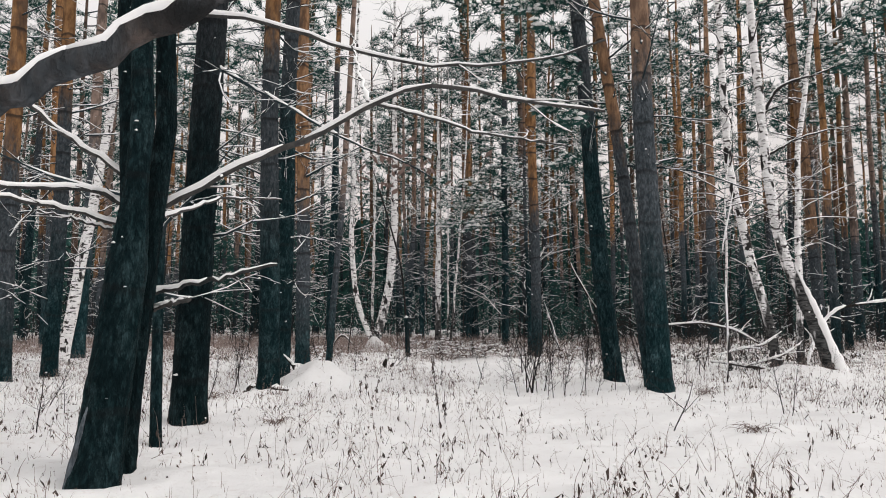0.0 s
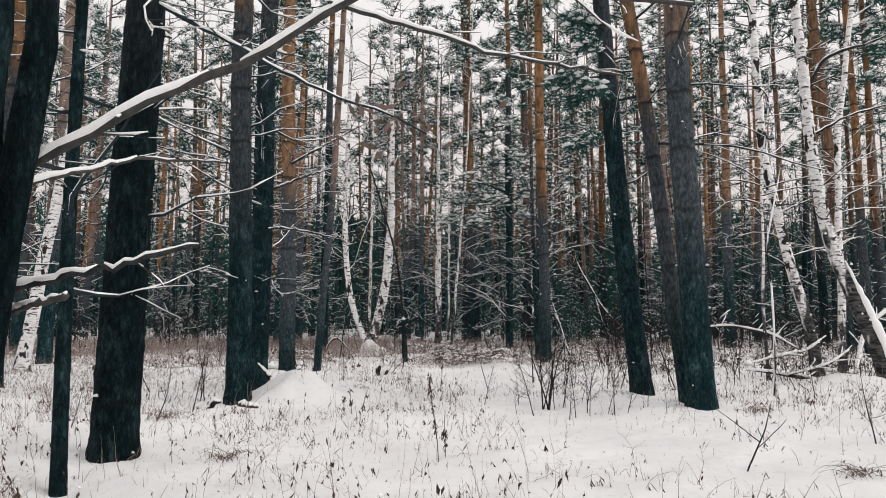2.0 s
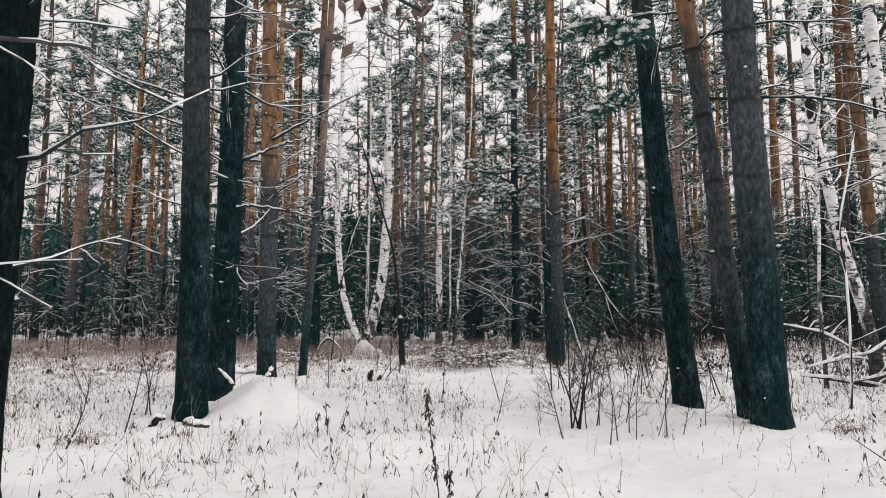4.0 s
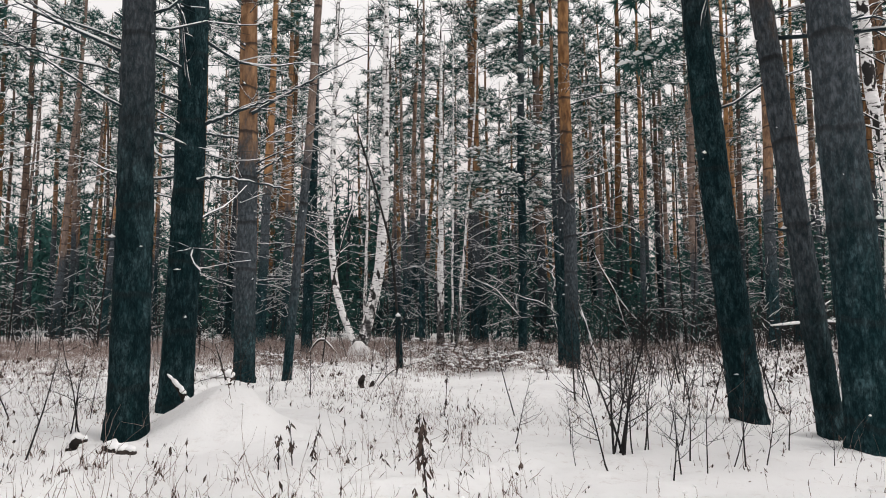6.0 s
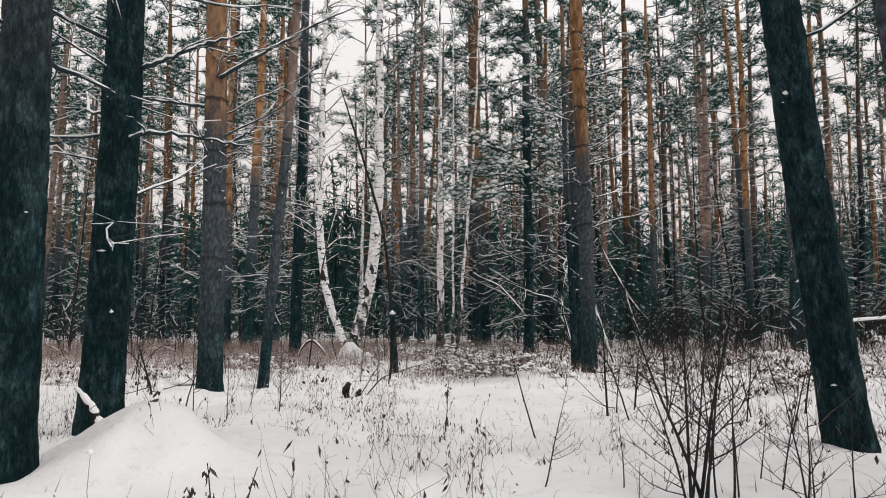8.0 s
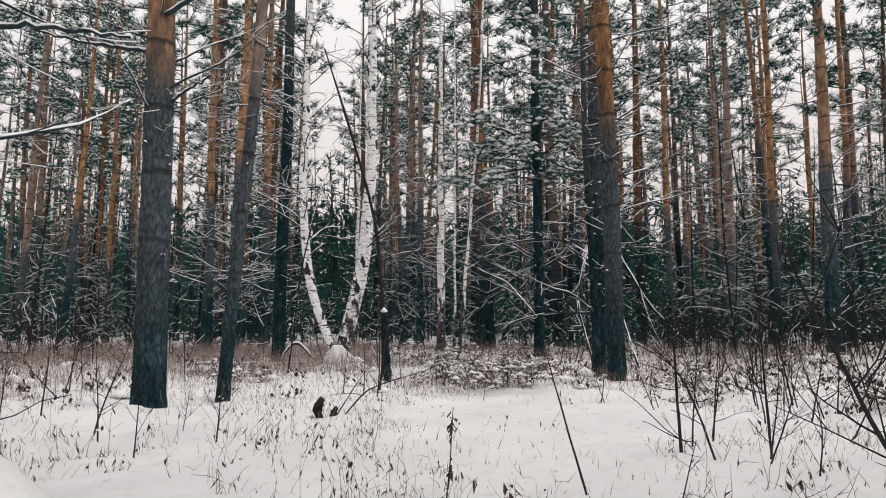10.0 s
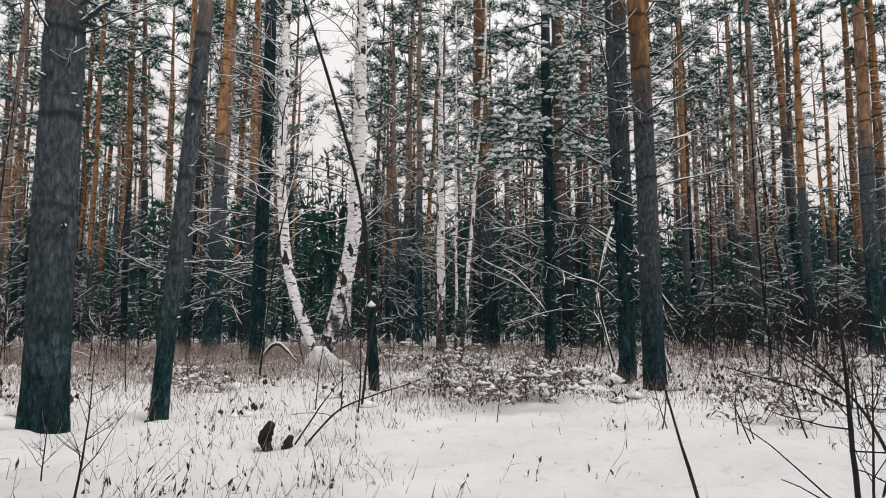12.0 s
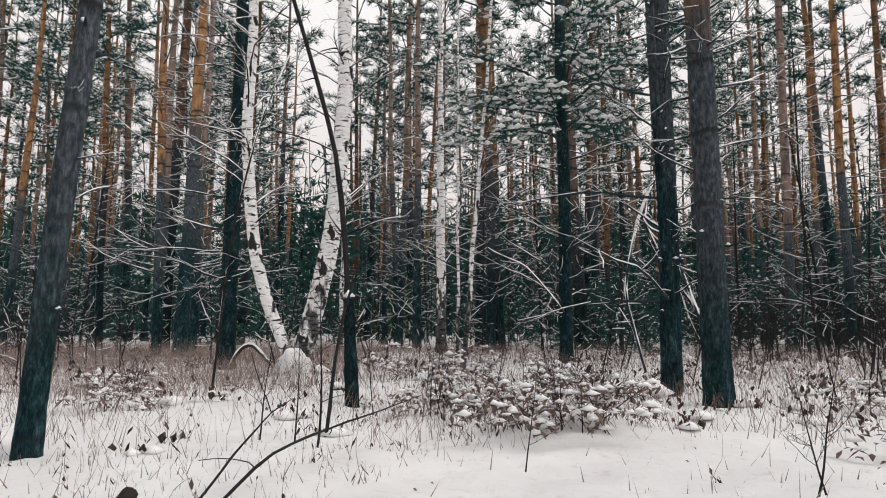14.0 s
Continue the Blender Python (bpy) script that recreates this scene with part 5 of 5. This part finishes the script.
# bare saplings close to the way
wood_piece("dead_sapling", ((1.35, 10.95, -0.05), (1.335, 10.95, 0.4), (1.33, 10.96, 0.88)), (0.011, 0.009, 0.006, 0.003), 616, "dark bare sapling with forked twigs in snow", "sapling", SHRUB, twigs=7)
wood_piece("dead_sapling", ((1.5, 10.8, -0.05), (1.44, 10.85, 0.2), (1.37, 10.92, 0.45), (1.2, 11.0, 0.66)), (0.007, 0.006, 0.005, 0.002), 617, "thin bare sapling leaning on another", "sapling", SHRUB, twigs=4)
wood_piece("dead_sapling", ((1.83, 10.85, -0.05), (1.81, 10.85, 0.45), (1.8, 10.85, 0.85)), (0.008, 0.007, 0.003), 618, "slim dark sapling standing in snow", "sapling", SHRUB, twigs=7)
wood_piece("dead_sapling", ((0.63, 10.2, -0.05), (0.54, 10.2, 0.28), (0.45, 10.2, 0.62)), (0.006, 0.005, 0.002), 619, "thin bowed bare stem in snow", "sapling", SHRUB)

# the fallen wood about the clump of birches
wood_piece("fallen_log", ((4.85, 11.6, 0.16), (5.1, 11.4, 0.14), (5.35, 11.1, 0.1), (5.7, 10.85, 0.03)), (0.01, 0.028, 0.035, 0.02), 620, "fallen log thickly covered with snow", "log", snow=0.022, twigs=6)
wood_piece("fallen_branch", ((4.3, 12.6, 0.8), (4.98, 12.5, 0.86), (5.65, 12.3, 0.73), (6.05, 12.2, 0.45)), (0.006, 0.018, 0.024, 0.012), 621, "broken branch hung up and covered with snow", "branch", snow=0.018, twigs=12)
wood_piece("fallen_branch", ((4.9, 11.5, 0.28), (5.4, 11.5, 0.4), (5.77, 11.5, 0.46), (6.1, 11.5, 0.7)), (0.006, 0.018, 0.018, 0.006), 622, "snowy broken branch among birch feet", "branch", snow=0.022, twigs=8)
wood_piece("fallen_branch", ((6.6, 11.6, 0.1), (7.0, 12.0, 0.66), (7.43, 12.0, 1.14), (8.0, 12.0, 1.22), (8.6, 12.0, 1.3)), (0.012, 0.024, 0.028, 0.02, 0.006), 623, "snow-covered broken branch leaning at the birches", "branch", snow=0.026, twigs=10)
wood_piece("fallen_branch", ((5.2, 10.9, 0.15), (5.7, 10.8, 0.3), (6.2, 11.1, 0.5)), (0.014, 0.016, 0.008), 624, "snowy twiggy branch on the ground", "branch", snow=0.016, twigs=10)
wood_piece("leaning_stick", ((8.3, 29.0, 0.0), (7.9, 29.0, 0.4), (6.95, 29.0, 1.4), (5.95, 28.8, 3.1), (5.6, 28.7, 3.9)), (0.05, 0.045, 0.04, 0.02), 625, "snow-covered dead stick leaning between pines", "branch", snow=0.022, twigs=5)
wood_piece("leaning_stick", ((7.2, 28.6, 0.0), (6.8, 28.6, 0.9), (6.5, 28.6, 2.1)), (0.02, 0.018, 0.008), 626, "thin snowy dead stick leaning between pines", "branch", snow=0.014, twigs=3)
wood_piece("dead_sapling", ((4.2, 9.5, 0.0), (4.24, 9.5, 0.6), (4.25, 9.5, 1.48), (4.18, 9.5, 1.8), (4.45, 9.5, 2.94)), (0.013, 0.012, 0.01, 0.008, 0.005), 627, "thin crooked dead sapling flecked with snow", "sapling", SHRUB, snow=0.008, twigs=6)
wood_piece("dead_branch", ((0.7, 22.0, 2.12), (0.77, 22.0, 2.05), (1.39, 22.0, 1.79), (1.74, 22.0, 1.38), (2.15, 22.45, 0.95)), (0.008, 0.011, 0.013, 0.015), 628, "thin bent dead branch with a line of snow", "branch", TWIG, snow=0.014, twigs=2)
wood_piece("dead_branch", ((2.95, 20.2, 0.0), (2.6, 20.0, 1.2), (2.8, 19.8, 2.3), (3.2, 19.7, 3.2)), (0.02, 0.018, 0.014, 0.006), 629, "thin crossing dead stem with snow", "branch", TWIG, snow=0.014, twigs=5)
wood_piece("dead_branch", ((3.4, 18.6, 0.0), (3.1, 18.6, 1.0), (2.75, 18.5, 1.9), (2.1, 18.4, 2.3)), (0.02, 0.02, 0.016, 0.008), 630, "dead stem bent towards a pine with snow", "branch", TWIG, snow=0.018, twigs=5)
wood_piece("dead_twig", ((1.97, 5.58, -0.06), (2.04, 5.6, 0.06), (2.15, 5.65, 0.22), (2.2, 5.65, 0.4)), (0.006, 0.005, 0.002), 631, "forked dark twig stuck in snow", "twig", SHRUB, twigs=2)
wood_piece("dead_twig", ((2.1, 5.63, 0.15), (1.95, 5.68, 0.28), (1.82, 5.72, 0.38)), (0.004, 0.003, 0.0015), 632, "thin dark side twig over snow", "twig", SHRUB)


# long single limbs that stand out
def pine_limb(root, pts, r0, r1, seed, twigs=7):
    shaped_limb(root, 0, 0, pts, r0, r1, seed, twigs, 0.012)


pine_limb(TREE_C, ((-2.97, 13.38, 3.6), (-3.63, 13.28, 3.63), (-4.30, 13.28, 3.8)), 0.022, 0.008, 641)
pine_limb(TREE_C, ((-2.97, 13.38, 2.98), (-2.57, 13.28, 3.21), (-2.43, 13.28, 3.3)), 0.018, 0.01, 642, 2)
pine_limb(TREE_C, ((-2.93, 13.28, 3.95), (-2.33, 13.18, 4.25), (-1.82, 13.18, 4.56), (-1.17, 13.18, 4.85)), 0.024, 0.006, 643, 9)
pine_limb(TREE_B2, ((-2.5, 10.25, 2.25), (-2.18, 10.0, 2.22), (-1.76, 9.9, 2.13), (-1.45, 9.8, 2.05)), 0.018, 0.006, 644, 5)
pine_limb(TREE_B2, ((-2.45, 10.3, 2.83), (-2.03, 10.3, 3.01), (-1.57, 10.3, 3.14)), 0.018, 0.006, 645, 5)


# ---- low shrubs with withered leaves ----
def leafy_shrub(x, y, size, seed):
    rng = np.random.default_rng(seed)
    root = thing("leafy_shrub", x, y, gz(x, y), "low shrub with withered brown leaves under snow", "shrub", "withered leafy shrubs")
    for _ in range(4):
        part("stem", STEMS[rng.integers(len(STEMS))], root, pose(*(rng.normal(0, 0.1, 2)), 0, rng.normal(0, 18), rng.normal(0, 18), rng.uniform(0, 360)) @ Matrix.Scale(size * rng.uniform(0.35, 0.6), 4))
    g, s = Soup(), Soup()
    heads = [np.array((*rng.normal(0, 0.22, 2), abs(rng.normal(0.12, 0.07)))) * size for _ in range(9)]
    for h in heads:
        w = rng.uniform(0.02, 0.05) * size
        s.blob(h + (0, 0, 0.03), w * 1.3, w, w * 0.7, rng, 9)
    for _ in range(150):
        c = heads[rng.integers(len(heads))] + rng.normal(0, 1, 3) * (0.06, 0.06, 0.035) * size
        a, d = rng.uniform(0, 6.28), rng.uniform(0.014, 0.045)
        u = np.array((math.cos(a), math.sin(a), rng.uniform(-1.2, 0.2))) * d
        k = np.array((-math.sin(a), math.cos(a), 0)) * d * 0.42
        g.add((c - u, c + k + (0, 0, d * 0.25), c + u, c - k + (0, 0, d * 0.25), c), ((0, 1, 4), (1, 2, 4), (2, 3, 4), (3, 0, 4)))
        if rng.random() < 0.2:
            s.blob(c + (0, 0, 0.015), d * 1.3, d * 0.8, d * 0.6, rng, 6)
    part("foliage", g.mesh("foliage", LEAF, False), root, kind="stuff")
    part("leaf_snow", s.mesh("leaf_snow", SNOW), root, kind="stuff")


for i, (x, y, sz) in enumerate(((0.36, 14.9, 0.8), (0.5, 14.6, 0.9), (0.75, 14.5, 1.0), (0.95, 14.55, 0.9), (-0.28, 16.0, 1.0), (0.36, 17.0, 1.3), (0.98, 16.6, 1.2), (0.15, 15.7, 0.9), (-0.1, 17.2, 1.2),
                                (0.7, 15.6, 1.0), (1.4, 16.4, 1.0), (-0.7, 17.8, 1.2), (0.3, 18.6, 1.4), (1.3, 18.2, 1.2), (-2.9, 16.0, 1.0), (-3.4, 17.4, 1.2), (2.5, 13.9, 0.8), (3.4, 15.8, 1.1), (4.0, 13.4, 0.9))):
    leafy_shrub(x, y, sz, 700 + i)

for i, (x, y, k, sz, sp) in enumerate(((5.3, 11.6, 8, 0.75, 0.35), (6.0, 11.4, 9, 0.8, 0.35), (6.6, 11.0, 7, 0.7, 0.3), (5.6, 12.6, 8, 0.9, 0.4), (7.3, 12.2, 8, 0.9, 0.5), (4.7, 10.9, 4, 0.6, 0.3))):
    shrub(x, y, k, sz, 400 + i, sp, "tangle of bare twigs at the feet of birches")
